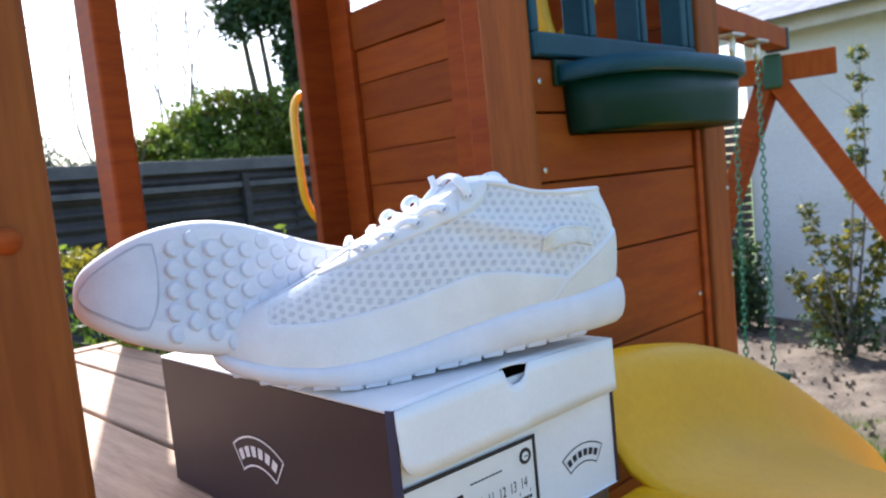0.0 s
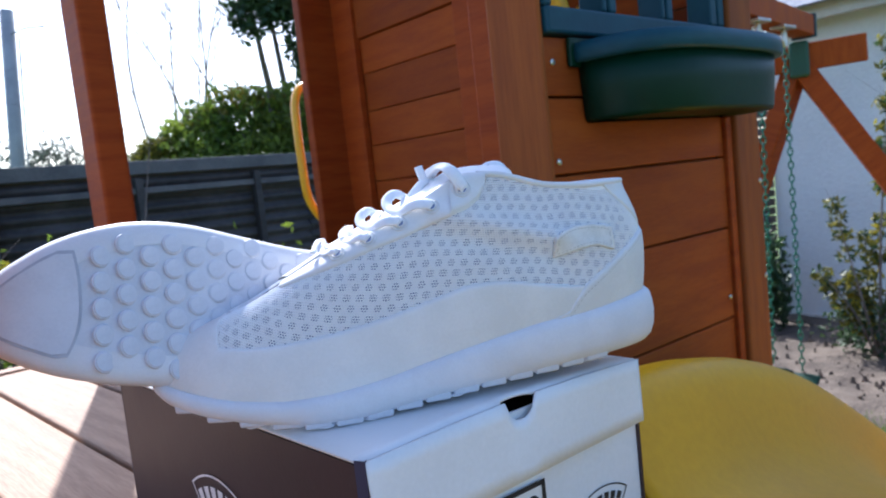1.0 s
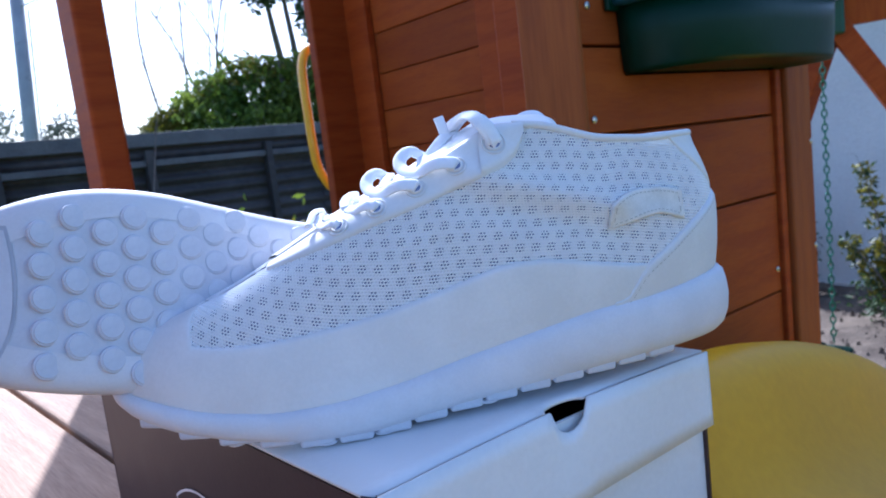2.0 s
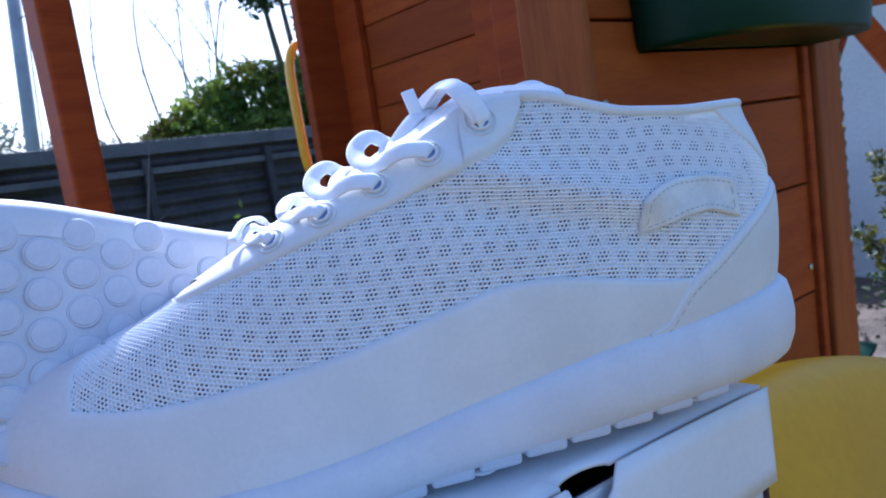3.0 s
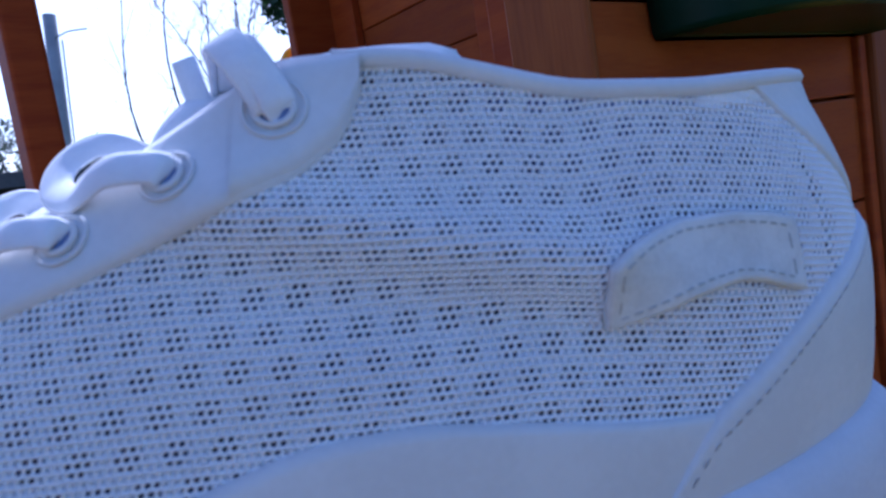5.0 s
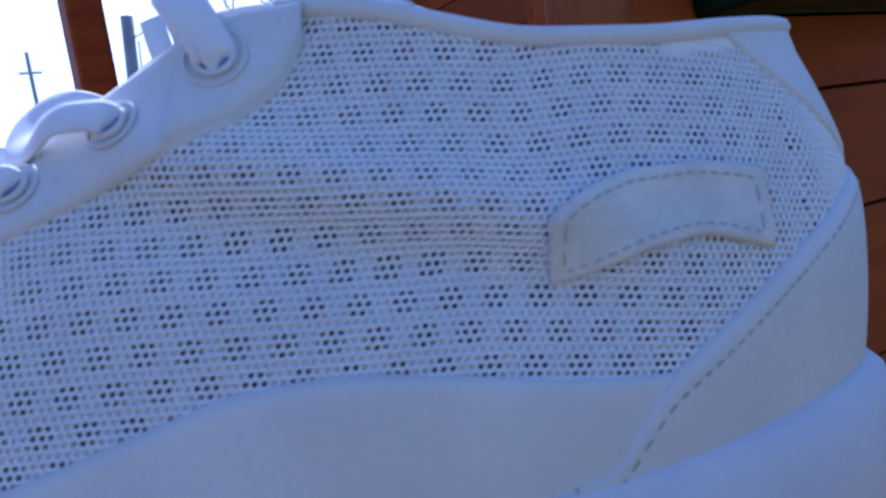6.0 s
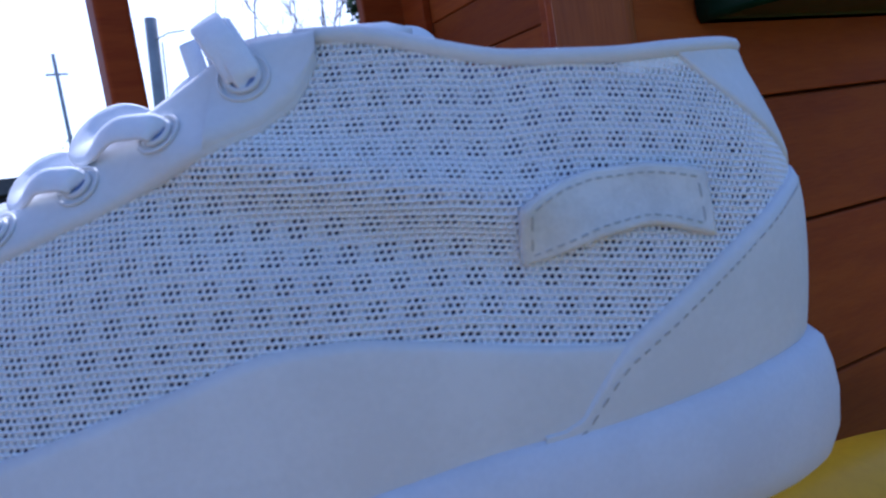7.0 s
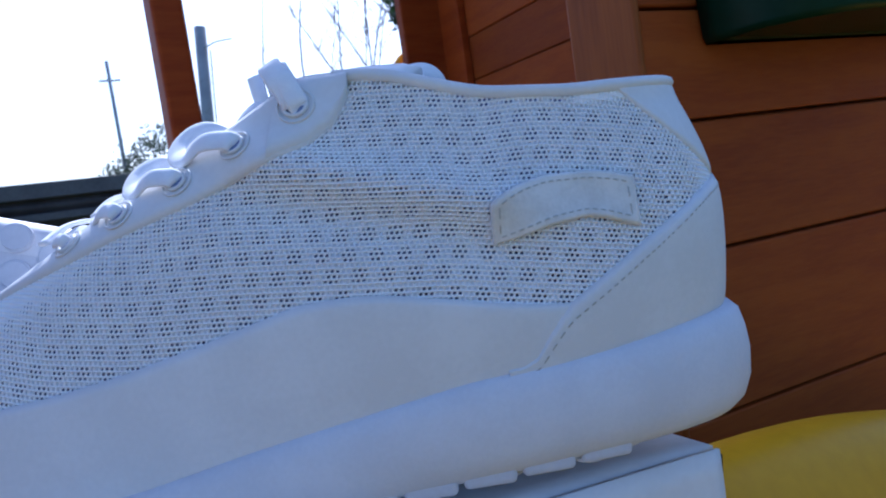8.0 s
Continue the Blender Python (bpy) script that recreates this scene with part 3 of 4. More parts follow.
    block("back_flange", (0.519, 0.2425, 1.598), (0.925, 0.2490, 1.634), GREEN, p, bevel=0.002)
    return p


planter()


# ---- slide ----
def slide():
    s = thing("slide", label="bright yellow moulded plastic slide leaving the deck", category="slide")
    sx = [0.250, 0.30, 0.36, 0.44, 0.535, 0.635, 0.769, 0.932, 1.102, 1.5, 1.9, 2.2, 2.6]
    sz = [1.288, 1.2895, 1.286, 1.274, 1.248, 1.210, 1.135, 1.036, 0.921, 0.62, 0.36, 0.22, 0.16]
    x = np.concatenate([np.linspace(0.250, 1.1, 60), np.linspace(1.12, 2.6, 50)])
    z = np.interp(x, sx, sz)
    k = np.ones(9) / 9
    z[4:-4] = np.convolve(z, k, "valid")
    half = [(0.085, -0.10), (0.088, -0.03), (0.083, -0.012), (0.071, -0.003), (0.055, 0.0), (0.042, -0.003), (0.032, -0.010), (0.024, -0.022), (0.014, -0.045), (0.0, -0.075), (-0.018, -0.098), (-0.045, -0.113), (-0.09, -0.12), (-0.16, -0.121)]
    prof = half + [(-0.32 - y, d) for y, d in reversed(half)]
    gr = np.array([[(xx, y, zz + d * (0.85 + 0.15 * min(1, (xx - 0.250) * 4))) for y, d in prof] for xx, zz in zip(x, z)])
    chute = sheet("chute", gr, YELLOW, s)
    so = chute.modifiers.new("thick", "SOLIDIFY")
    so.thickness = 0.006
    lip = box_bm((-0.085, -0.41, -0.04), (0.262, -0.0165, -0.004), 0.014, 4)
    part("entry_lip", lip, YELLOW, s, "flat yellow entry lip", smooth=True, m=pose(0, 0, DECK))
    for xx in (1.9,):
        block("foot", (xx, -0.30, 0), (xx + 0.06, -0.02, 0.22), YELLOW, s, bevel=0.01)
    return s


slide()


# ---- swing ----
def swing():
    w = thing("swing_set", label="red stained wooden swing beam with an A-frame of braced legs", category="swing set")
    beam("top_beam", (0.99, 0.72, 1.985), (3.10, 1.0, 1.975), 0.09, 0.085, WOOD_H, w)
    beam("cross_bar", (3.03, 1.25, 1.845), (3.24, 0.80, 1.855), 0.05, 0.115, WOOD_H, w)
    beam("leg", (3.13, 1.05, 1.84), (3.60, 0.06, 0), 0.085, 0.085, WOOD, w)
    beam("leg", (3.14, 1.06, 1.80), (3.20, 1.80, 0), 0.085, 0.085, WOOD, w)
    block("bracket", (-0.04, -0.03, -0.085), (0.04, 0.03, 0.07), BRACKET, w, "green metal corner bracket", 0.012, pose(3.09, 1.02, 1.845, 0, 0, -65))
    block("end_plate", (-0.012, -0.05, -0.05), (0.012, 0.05, 0.05), TEAL, w, m=pose(3.112, 1.0015, 1.975, 0, 0, 7.5))
    for i, (a, b) in enumerate((((3.27, 0.82, 1.40), 0), ((3.33, 0.70, 1.17), 0))):
        bm = bmesh.new()
        bmesh.ops.create_uvsphere(bm, u_segments=10, v_segments=6, radius=0.012)
        part("bolt", bm, METAL, w, smooth=True, m=pose(a[0] - 0.03, a[1] - 0.035, a[2]))
    sw = thing("swing", label="green chain swing with a dark green seat", category="swing")
    link = bmesh.new()
    pts = [Vector((0.009 * math.cos(a), 0, 0.016 * math.sin(a))) for a in np.linspace(0, 2 * math.pi, 13)[:-1]]
    vs = []
    for i, p in enumerate(pts):
        d = (pts[(i + 1) % 12] - pts[i - 1]).normalized()
        n = d.cross(Vector((0, 1, 0)))
        vs.append([link.verts.new(p + (n * math.cos(k * 1.2566) + Vector((0, 1, 0)) * math.sin(k * 1.2566)) * 0.0034) for k in range(5)])
    for i in range(12):
        for k in range(5):
            link.faces.new((vs[i][k], vs[i][(k + 1) % 5], vs[(i + 1) % 12][(k + 1) % 5], vs[(i + 1) % 12][k]))
    first = None
    for (tx, ty, tz), (bx, by, bz) in (((2.40, 0.875, 1.84), (2.38, 0.885, 0.66)), ((2.68, 0.905, 1.84), (2.66, 0.90, 0.55))):
        hg = tube("hanger", curve_pts([(tx, ty, tz + 0.09), (tx + 0.012, ty, tz + 0.045), (tx, ty, tz + 0.01), (tx - 0.012, ty, tz + 0.04), (tx, ty, tz + 0.075)], 5), 0.009, METAL, sw, "zinc swing hanger", 8)
        block("hanger_plate", (tx - 0.05, ty - 0.03, tz + 0.078), (tx + 0.05, ty + 0.03, tz + 0.09), METAL, sw)
        n = int((tz - bz) / 0.0262)
        for i in range(n):
            s = i / n
            m = pose(tx + (bx - tx) * s, ty + (by - ty) * s, tz - i * 0.0262, 0, 0, 90 * (i % 2) + 20)
            if first is None:
                first = part("link", link, CHAIN, sw, smooth=True, m=m)
            else:
                o = new("link", first.data)
                o.parent, o.matrix_basis = sw, m
    st = curve_pts([(2.38, 0.885, 0.65), (2.42, 0.887, 0.58), (2.50, 0.89, 0.53), (2.6, 0.895, 0.53), (2.66, 0.90, 0.55)], 6)
    tube("seat", st, 0.07, GREEN, sw, "dark green plastic strap seat", 12, flat=0.15)


swing()


# ---- shoe box ----
def text_obj(name, words, size, m, material, parent, bend=None, label="", spacing=1.0):
    """Printed words as a flat mesh; bend (radius) sets them on an arch."""
    cu = bpy.data.curves.new(name, "FONT")
    cu.body, cu.size, cu.align_x, cu.extrude, cu.space_character = words, size, "CENTER", 0.0, spacing
    cu.resolution_u = 3
    tmp = bpy.data.objects.new(name, cu)
    scene.collection.objects.link(tmp)
    bpy.context.view_layer.update()
    me = bpy.data.meshes.new_from_object(tmp.evaluated_get(bpy.context.evaluated_depsgraph_get()))
    bpy.data.objects.remove(tmp)
    if bend:
        for v in me.vertices:
            a = v.co.x / bend
            r = bend + v.co.y
            v.co = Vector((r * math.sin(a), r * math.cos(a) - bend, 0))
    me.materials.clear()
    me.materials.append(material)
    ob = new(name, me)
    ob.parent, ob.matrix_basis = parent, m
    if label:
        ob["label"] = label
    return ob


def arch_badge(m, material, parent, w=0.057, scale=1.0):
    """Printed arched ribbon outline; the brand word inside becomes plain bars."""
    badge = new("arched_badge")
    badge.parent, badge.matrix_basis = parent, m
    badge["label"] = "printed arched ribbon badge"
    r1, r2, half = 0.046, 0.030, 0.60
    line = 0.0011
    ang = np.linspace(-half, half, 25)

    def stroke(name, a, b):
        v, f = [], []
        for p, q in zip(a, b):
            v += [(*p, 0), (*q, 0)]
        for i in range(len(a) - 1):
            f.append((2 * i, 2 * i + 1, 2 * i + 3, 2 * i + 2))
        o = put(name, v, f, material, badge, smooth=False)
        o.matrix_basis = Matrix.Scale(scale, 4)

    pt = lambda r, a: (r * math.sin(a), r * math.cos(a) - 0.038)
    for r in (r1, r2):
        stroke("badge_line", [pt(r - line / 2, a) for a in ang], [pt(r + line / 2, a) for a in ang])
    for s in (-1, 1):
        stroke("badge_line", [pt(r2, s * half), pt(r1, s * half)], [pt(r2, s * half + 0.024), pt(r1, s * half + 0.022)])
    for k in range(6):
        a = (k - 2.5) * 0.185
        stroke("letter_bar", [pt(0.0350, a - 0.062), pt(0.0410, a - 0.062)], [pt(0.0350, a + 0.062), pt(0.0410, a + 0.062)])


def panel_m(o, ex, ez):
    """Pose with x along ex, y along ez and z out of the panel."""
    ex, ez = Vector(ex).normalized(), Vector(ez).normalized()
    n = ex.cross(ez).normalized()
    return Matrix(((ex.x, ez.x, n.x, o[0]), (ex.y, ez.y, n.y, o[1]), (ex.z, ez.z, n.z, o[2]), (0, 0, 0, 1)))


LID = 1.3275
BA, BB, BD = Vector((0.0, 0.0, DECK)), Vector((0.238, -0.0115, DECK)), Vector((-0.0165, 0.369, DECK))
BC = BB + BD - BA


def shoe_box():
    bx = thing("shoe_box", label="dark maroon cardboard shoe box with white labelled end on deck", category="shoe box")
    up = Vector((0, 0, 1))

    def wall(name, a, b, z0, z1, material, inset=0.0, label=""):
        d = (b - a)
        n = Vector((d.y, -d.x, 0)).normalized()
        t = 0.0022
        q = [a - n * inset, b - n * inset, b - n * (inset + t), a - n * (inset + t)]
        v = [(p.x, p.y, z) for z in (z0, z1) for p in q]
        f = [(0, 1, 5, 4), (1, 2, 6, 5), (2, 3, 7, 6), (3, 0, 4, 7), (4, 5, 6, 7), (3, 2, 1, 0)]
        return put(name, v, f, material, bx, label, smooth=False)

    wall("end_panel", BA, BB, DECK, LID - 0.004, BOX_WHITE, 0.002, "white printed end panel")
    wall("side_panel", BD, BA, DECK, LID - 0.001, BOX_DARK, 0.0, "dark maroon side panel")
    wall("side_panel", BB, BC, DECK, LID - 0.001, BOX_DARK, 0.0)
    wall("end_panel", BC, BD, DECK, LID - 0.001, BOX_DARK, 0.0)
    put("bottom", [tuple(p + Vector((0, 0, 0.001))) for p in (BA, BB, BC, BD)], [(0, 1, 2, 3)], BOX_WHITE, bx, smooth=False)
    ex = (BB - BA).normalized()
    ey = (BD - BA).normalized()
    n = Vector((ex.y, -ex.x, 0))
    # lid top: a sheet with the thumb notch cut at its front edge
    w, l = (BB - BA).length, (BD - BA).length
    cx, rn = 0.117, 0.0135
    front = [0.0, 0.03, 0.06, 0.09] + [cx - rn * math.cos(a) for a in np.linspace(0, math.pi, 13)] + [0.15, 0.18, 0.21, w]
    depth = [0.0] * 4 + [rn * 0.42 * math.sin(a) for a in np.linspace(0, math.pi, 13)] + [0.0] * 4
    rows = []
    for k, s in enumerate((0.0, 0.03, 0.1, 0.3, 0.6, 1.0)):
        rows.append([BA + ex * x + ey * (s * l + (d if k == 0 else 0)) + up * (LID - DECK + 0.002 + 0.004 * math.sin(math.pi * x / w)) for x, d in zip(front, depth)])
    lid = sheet("lid", np.array([[tuple(p) for p in r] for r in rows]), BOX_WHITE, bx, "white inner face of the lid")
    so = lid.modifiers.new("thick", "SOLIDIFY")
    so.thickness, so.offset = 0.002, -1
    # front flap with rounded corners and notch
    nx = 60
    fl_v = []
    for i in range(nx + 1):
        x = 0.001 + (w - 0.002) * i / nx
        top = LID - DECK + 0.0022 + 0.004 * math.sin(math.pi * x / w)
        if abs(x - cx) < rn:
            top -= math.sqrt(rn * rn - (x - cx) ** 2) * 1.05
        bot = top * 0 + 0.0835 + 0.003 * x / w
        if x < 0.02:
            bot += 0.02 - math.sqrt(max(0, 0.02 ** 2 - (0.02 - x) ** 2)) if x < 0.02 else 0
        for s in np.linspace(0, 1, 6):
            z = bot + (max(top, bot + 0.001) - bot) * s
            bulge = 0.0028 + 0.0045 * (1 - s) * (0.6 + 0.4 * math.cos(math.pi * x / w))
            fl_v.append(tuple(BA + ex * x + n * bulge + up * z))
    flap = sheet("front_flap", np.array(fl_v).reshape(nx + 1, 6, 3), BOX_WHITE, bx, "white tuck flap with a thumb notch")
    so = flap.modifiers.new("thick", "SOLIDIFY")
    so.thickness = 0.0016
    # dark lid edge strips and inner wall seen in the notch
    wall("inner_wall", BA + ex * 0.003, BB - ex * 0.003, DECK + 0.06, LID - 0.006, BOX_EDGE, 0.006, "dark inner board")
    put("edge_strip", [tuple(BA + ex * a + n * b + up * z) for z in (LID - DECK + 0.0035, 0.0) for a, b in ((-0.0025, -0.002), (0.0005, 0.0045), (0.0025, 0.003))], [(0, 1, 4, 3), (1, 2, 5, 4)], BOX_EDGE, bx, smooth=False)
    put("corner_tab", [tuple(BB + ex * (0.004 - 0.003 * s) + ey * y + up * z) for s in (0, 1) for y, z in ((0.0, 0.128), (0.022, 0.13), (0.02, 0.085), (0.004, 0.078))], [(0, 1, 2, 3), (7, 6, 5, 4), (0, 4, 5, 1), (1, 5, 6, 2), (2, 6, 7, 3), (3, 7, 4, 0)], BOX_DARK, bx, "dark folded corner tab", smooth=False)
    # size label on the end panel
    face = lambda x, z, off=0.0: BA + ex * x + n * (off + 0.0) + up * z
    lab = new("size_label")
    lab.parent, lab.matrix_basis = bx, panel_m(face(0.068, 0.0335), ex, up)
    lab["label"] = "white size label with a black frame"
    hw, hh = 0.067, 0.0432
    put("paper", [(-hw, -hh, 0.0002), (hw, -hh, 0.0002), (hw, hh, 0.0002), (-hw, hh, 0.0002)], [(0, 1, 2, 3)], PAPER, lab, smooth=False)
    for (a, b, c, d) in ((-hw, hh - 0.0035, hw, hh), (-hw, -hh, hw, -hh + 0.0035), (-hw, -hh, -hw + 0.0035, hh), (hw - 0.0035, -hh, hw, hh)):
        put("frame_bar", [(a, b, 0.0005), (c, b, 0.0005), (c, d, 0.0005), (a, d, 0.0005)], [(0, 1, 2, 3)], INK, lab, smooth=False)
    for i, wd in enumerate(("10", "11", "12", "13", "14")):
        text_obj("size_number", wd, 0.0125, pose(0.0035 + i * 0.0118, 0.0035, 0.0005) @ Matrix.Diagonal((0.62, 1.0, 1, 1)), INK, lab)
    for i in range(6):
        block("tick", (-0.002 + i * 0.0118, -0.0015, 0.0003), (-0.0016 + i * 0.0118, 0.001, 0.0006), INK, lab, bevel=0)
    bm = bmesh.new()
    bmesh.ops.create_cone(bm, segments=14, radius1=0.0066, radius2=0.0066, depth=0.0004, cap_ends=True)
    part("round_mark", bm, INK, lab, m=pose(0.0545, 0.0285, 0.0005))
    bm = bmesh.new()
    bmesh.ops.create_cone(bm, segments=18, radius1=0.0036, radius2=0.0036, depth=0.0004, cap_ends=True)
    part("round_mark", bm, PAPER, lab, m=pose(0.0545, 0.0285, 0.0007))
    block("text_bar", (0.0545 - 0.001, 0.0285 - 0.0008, 0.0009), (0.0545 + 0.0026, 0.0285 + 0.0004, 0.001), INK, lab, bevel=0)
    for i in range(9):
        block("text_bar", (-0.004 + i * 0.0037, 0.0245, 0.0003), (-0.0012 + i * 0.0037, 0.0258, 0.0006), INK, lab, bevel=0)
    for i in range(4):
        block("text_bar", (-0.040 + i * 0.0075, 0.012, 0.0003), (-0.0345 + i * 0.0075, 0.021, 0.0006), INK, lab, bevel=0)
    for i in range(8):
        block("text_bar", (0.032 + i * 0.0034, -0.0065, 0.0003), (0.0345 + i * 0.0034, -0.0038, 0.0006), INK, lab, bevel=0)
    for i in range(16):
        block("barcode_bar", (0.034 + i * 0.0017, -0.022, 0.0003), (0.0346 + i * 0.0017 + 0.0004 * (i % 3), -0.009, 0.0006), INK, lab, bevel=0)
    arch_badge(panel_m(face(0.193, 0.041, 0.0006 - 0.002), ex, up), INK, bx)
    # white badge on the dark side
    ey2 = -(BD - BA).normalized()
    nn = Vector((-(BD - BA).y, (BD - BA).x, 0)).normalized()
    arch_badge(panel_m(BA + (BD - BA) * 0.51 + nn * 0.0008 + up * 0.0655, ey2, up), INK_WHITE, bx, scale=1.62)
    return bx


shoe_box()


# ---- shoes ----
def smooth01(x, a, b):
    t = np.clip((x - a) / (b - a), 0, 1)
    return t * t * (3 - 2 * t)


def ends(s, n=3.0):
    return np.clip(1 - np.abs(2 * s - 1) ** n, 0, 1) ** (1 / n)


LAT = ([0, .08, .2, .4, .6, .72, .85, .95, 1], [.036, .041, .043, .043, .045, .045, .042, .036, .030])
MED = ([0, .08, .2, .4, .6, .72, .85, .95, 1], [.034, .039, .040, .038, .047, .054, .053, .044, .034])
SOLE_TOP = ([-.014, .003, .056, .086, .121, .155, .188, .22, .25, .282, .309, .325, .335], [.0475, .0470, .0425, .0405, .0345, .0285, .0215, .0170, .0160, .0200, .0270, .0330, .038])
SOLE_LOW = ([-.014, 0, .05, .114, .14, .17, .207, .239, .27, .30, .32, .335], [.0105, .0085, .0080, .0045, .0027, .0005, -.0040, -.0030, .0020, .0090, .0165, .0280])


def smooth_interp(u, tab):
    x, y = tab
    h = 0.008
    return sum(np.interp(u + k * h / 2, x, y) * w for k, w in ((-2, .1), (-1, .2), (0, .4), (1, .2), (2, .1)))


def eased(s, tab):
    return sum(np.interp(s + k * 0.03, *tab) for k in range(-2, 3)) / 5


class Last:
    """The shape of a left shoe: x from heel to toe, y to its outer side, z up."""

    def __init__(self, nt=240, nh=60):
        self.phi = np.linspace(0, 2 * math.pi, nt)
        self.h = np.linspace(0, 1, nh)
        self.P = self.surface(self.phi[:, None], self.h[None, :])
        seg = np.linalg.norm(np.diff(self.P, axis=1), axis=2)
        self.arc = np.concatenate([np.zeros((nt, 1)), np.cumsum(seg, 1)], 1)
        run = np.linalg.norm(np.diff(self.P[:, 6], axis=0), axis=1)
        self.run = np.concatenate([[0], np.cumsum(run)])

    def outline(self, phi, u0, length, grow):
        s = (1 - np.cos(phi)) / 2
        lat = np.sin(phi) >= 0
        w = np.where(lat, eased(s, LAT), eased(s, MED)) + grow
        return u0 + length * s, np.where(lat, 1, -1) * w * ends(s), s

    def surface(self, phi, h):
        u, v, s = self.outline(phi, -0.005, 0.331, 0.0)
        side = np.where(np.sin(phi) >= 0, 1, -1)
        ut = np.interp(s, [0, .1, .3, .7, .85, 1], [.003, .030, .090, .205, .256, .294])
        vt = side * ends(s, 3) * np.interp(s, [0, .1, .25, .36, .45, .6, .72, 1], [.028, .032, .031, .029, .0265, .020, .010, 0])
        wt = smooth_interp(ut, ([-.02, .01, .04, .07, .10, .125, .15, .185, .215, .245, .272, .294], [.115, .1155, .1153, .1185, .1290, .1315, .1190, .1025, .0910, .0805, .070, .061]))
        w0 = smooth_interp(u, SOLE_TOP) - 0.002
        f = smooth01(s, 0.36, 0.72)
        b = (1 - f) * h ** 2.0 + f * (1 - np.cos(h * math.pi / 2))
        g = (1 - f) * h + f * np.sin(h * math.pi / 2)
        x, y, z = u + (ut - u) * b, v + (vt - v) * b, w0 + (wt - w0) * g
        out = (1 - f) * 0.0045 * np.sin(math.pi * np.clip(h * 1.1, 0, 1))
        crease = 0.0778 + 0.315 * (x - 0.0737)
        fold = 0.0048 * (1 - f) * (np.exp(-((z - crease - 0.0075) / 0.0075) ** 2) - 0.85 * np.exp(-((z - crease + 0.0065) / 0.0080) ** 2)) * smooth01(x, 0.04, 0.08) * (1 - smooth01(x, 0.135, 0.17))
        nx = np.where(s < 0.06, -np.sqrt(np.clip(1 - (s / 0.06) ** 2, 0, 1)), 0)
        ny = side * np.sqrt(1 - nx ** 2)
        z = z + 0.0095 * smooth01(z, 0.042, 0.074) * (1 - smooth01(u, 0.20, 0.29))
        return np.stack(np.broadcast_arrays(x + nx * (out + fold), y + ny * (out + fold), z), -1)

    def normal(self, phi, h):
        e = 2e-3
        a = self.surface(phi + e, h) - self.surface(phi - e, h)
        b = self.surface(phi, np.minimum(h + e, 1)) - self.surface(phi, np.maximum(h - e, 0))
        n = np.cross(a, b)
        n /= np.linalg.norm(n, axis=-1, keepdims=True) + 1e-12
        c = self.surface(phi, h) - np.array([0.13, 0, 0.05])
        flip = np.where((n * c).sum(-1, keepdims=True) < 0, -1, 1)
        return n * flip

    def at(self, phi, h, off=0.0):
        phi, h = np.broadcast_arrays(np.asarray(phi, float), np.asarray(h, float))
        return self.surface(phi, h) + self.normal(phi, h) * np.asarray(off)[..., None] if np.ndim(off) else self.surface(phi, h) + self.normal(phi, h) * off

    def from_run(self, x, y):
        """Outline run x and height along the surface y to (phi, h)."""
        phi = np.interp(x, self.run, self.phi)
        i = np.clip(np.searchsorted(self.phi, phi) - 1, 0, len(self.phi) - 2)
        f = (phi - self.phi[i]) / (self.phi[1] - self.phi[0])
        h = np.empty_like(phi)
        for j in range(len(phi)):
            arc = self.arc[i[j]] * (1 - f[j]) + self.arc[i[j] + 1] * f[j]
            h[j] = np.interp(y[j], arc, self.h) if y[j] <= arc[-1] else 2.0
        return phi, h

    def find(self, u, z, side=1):
        """(phi, h) of the point at length u and height z on a side."""
        phi = math.acos(np.clip(1 - 2 * (u + 0.005) / 0.331, -1, 1))
        h = 0.5
        for _ in range(40):
            p = self.surface(np.array(phi if side > 0 else 2 * math.pi - phi), np.array(h))
            h = float(np.clip(h + (z - p[2]) * 8, 0, 1))
            phi = float(np.clip(phi + (u - p[0]) * 5, 0.02, math.pi - 0.02))
        return (phi if side > 0 else 2 * math.pi - phi), h


LAST = Last()


def fox_line(u):
    return np.interp(u, [-.01, .03, .0525, .082, .104, .118, .1274, .1405, .160, .176, .19, .215, .24, .266, .294, .303, .315], [.060, .0590, .0590, .0648, .0700, .0722, .0718, .0693, .0640, .0603, .0570, .0528, .0500, .0487, .0520, .060, .30])


def counter_line(u):
    """Front edge of the heel counter: height at length u."""
    return np.interp(u, [-.02, .0, .0144, .0267, .0387, .0525, .0585, .0645, .073], [.097, .0885, .0805, .0738, .0667, .0585, .0515, .0431, .030])


def eyestay_line(u):
    """Lower edge of the eyestay: height at length u."""
    return np.interp(u, [.100, .106, .1085, .115, .1245, .136, .1463, .1643, .1882, .2102, .2304, .245], [.20, .15, .136, .124, .1182, .1153, .1113, .1055, .0988, .0918, .0859, .0815])


def strip_line(u):
    """Front edge of the strip up the back of the heel."""
    return np.interp(u, [-.012, -.006, .0032, .0183, .0261, .031], [.085, .0915, .1014, .1157, .1237, .135])


def h_for(phi, height_of):
    """h at which the surface reaches the wanted height over each phi."""
    hs = np.linspace(0, 1, 80)
    out = []
    for p in np.atleast_1d(phi):
        s = LAST.surface(np.full(80, p), hs)
        d = s[:, 2] - height_of(s[:, 0])
        k = np.argmax(d > 0) if (d > 0).any() else 79
        out.append(hs[k] if k == 0 else hs[k - 1] + (hs[k] - hs[k - 1]) * (-d[k - 1]) / (d[k] - d[k - 1] + 1e-12) if (d > 0).any() else 1.0)
    return np.clip(np.array(out), 0, 1)


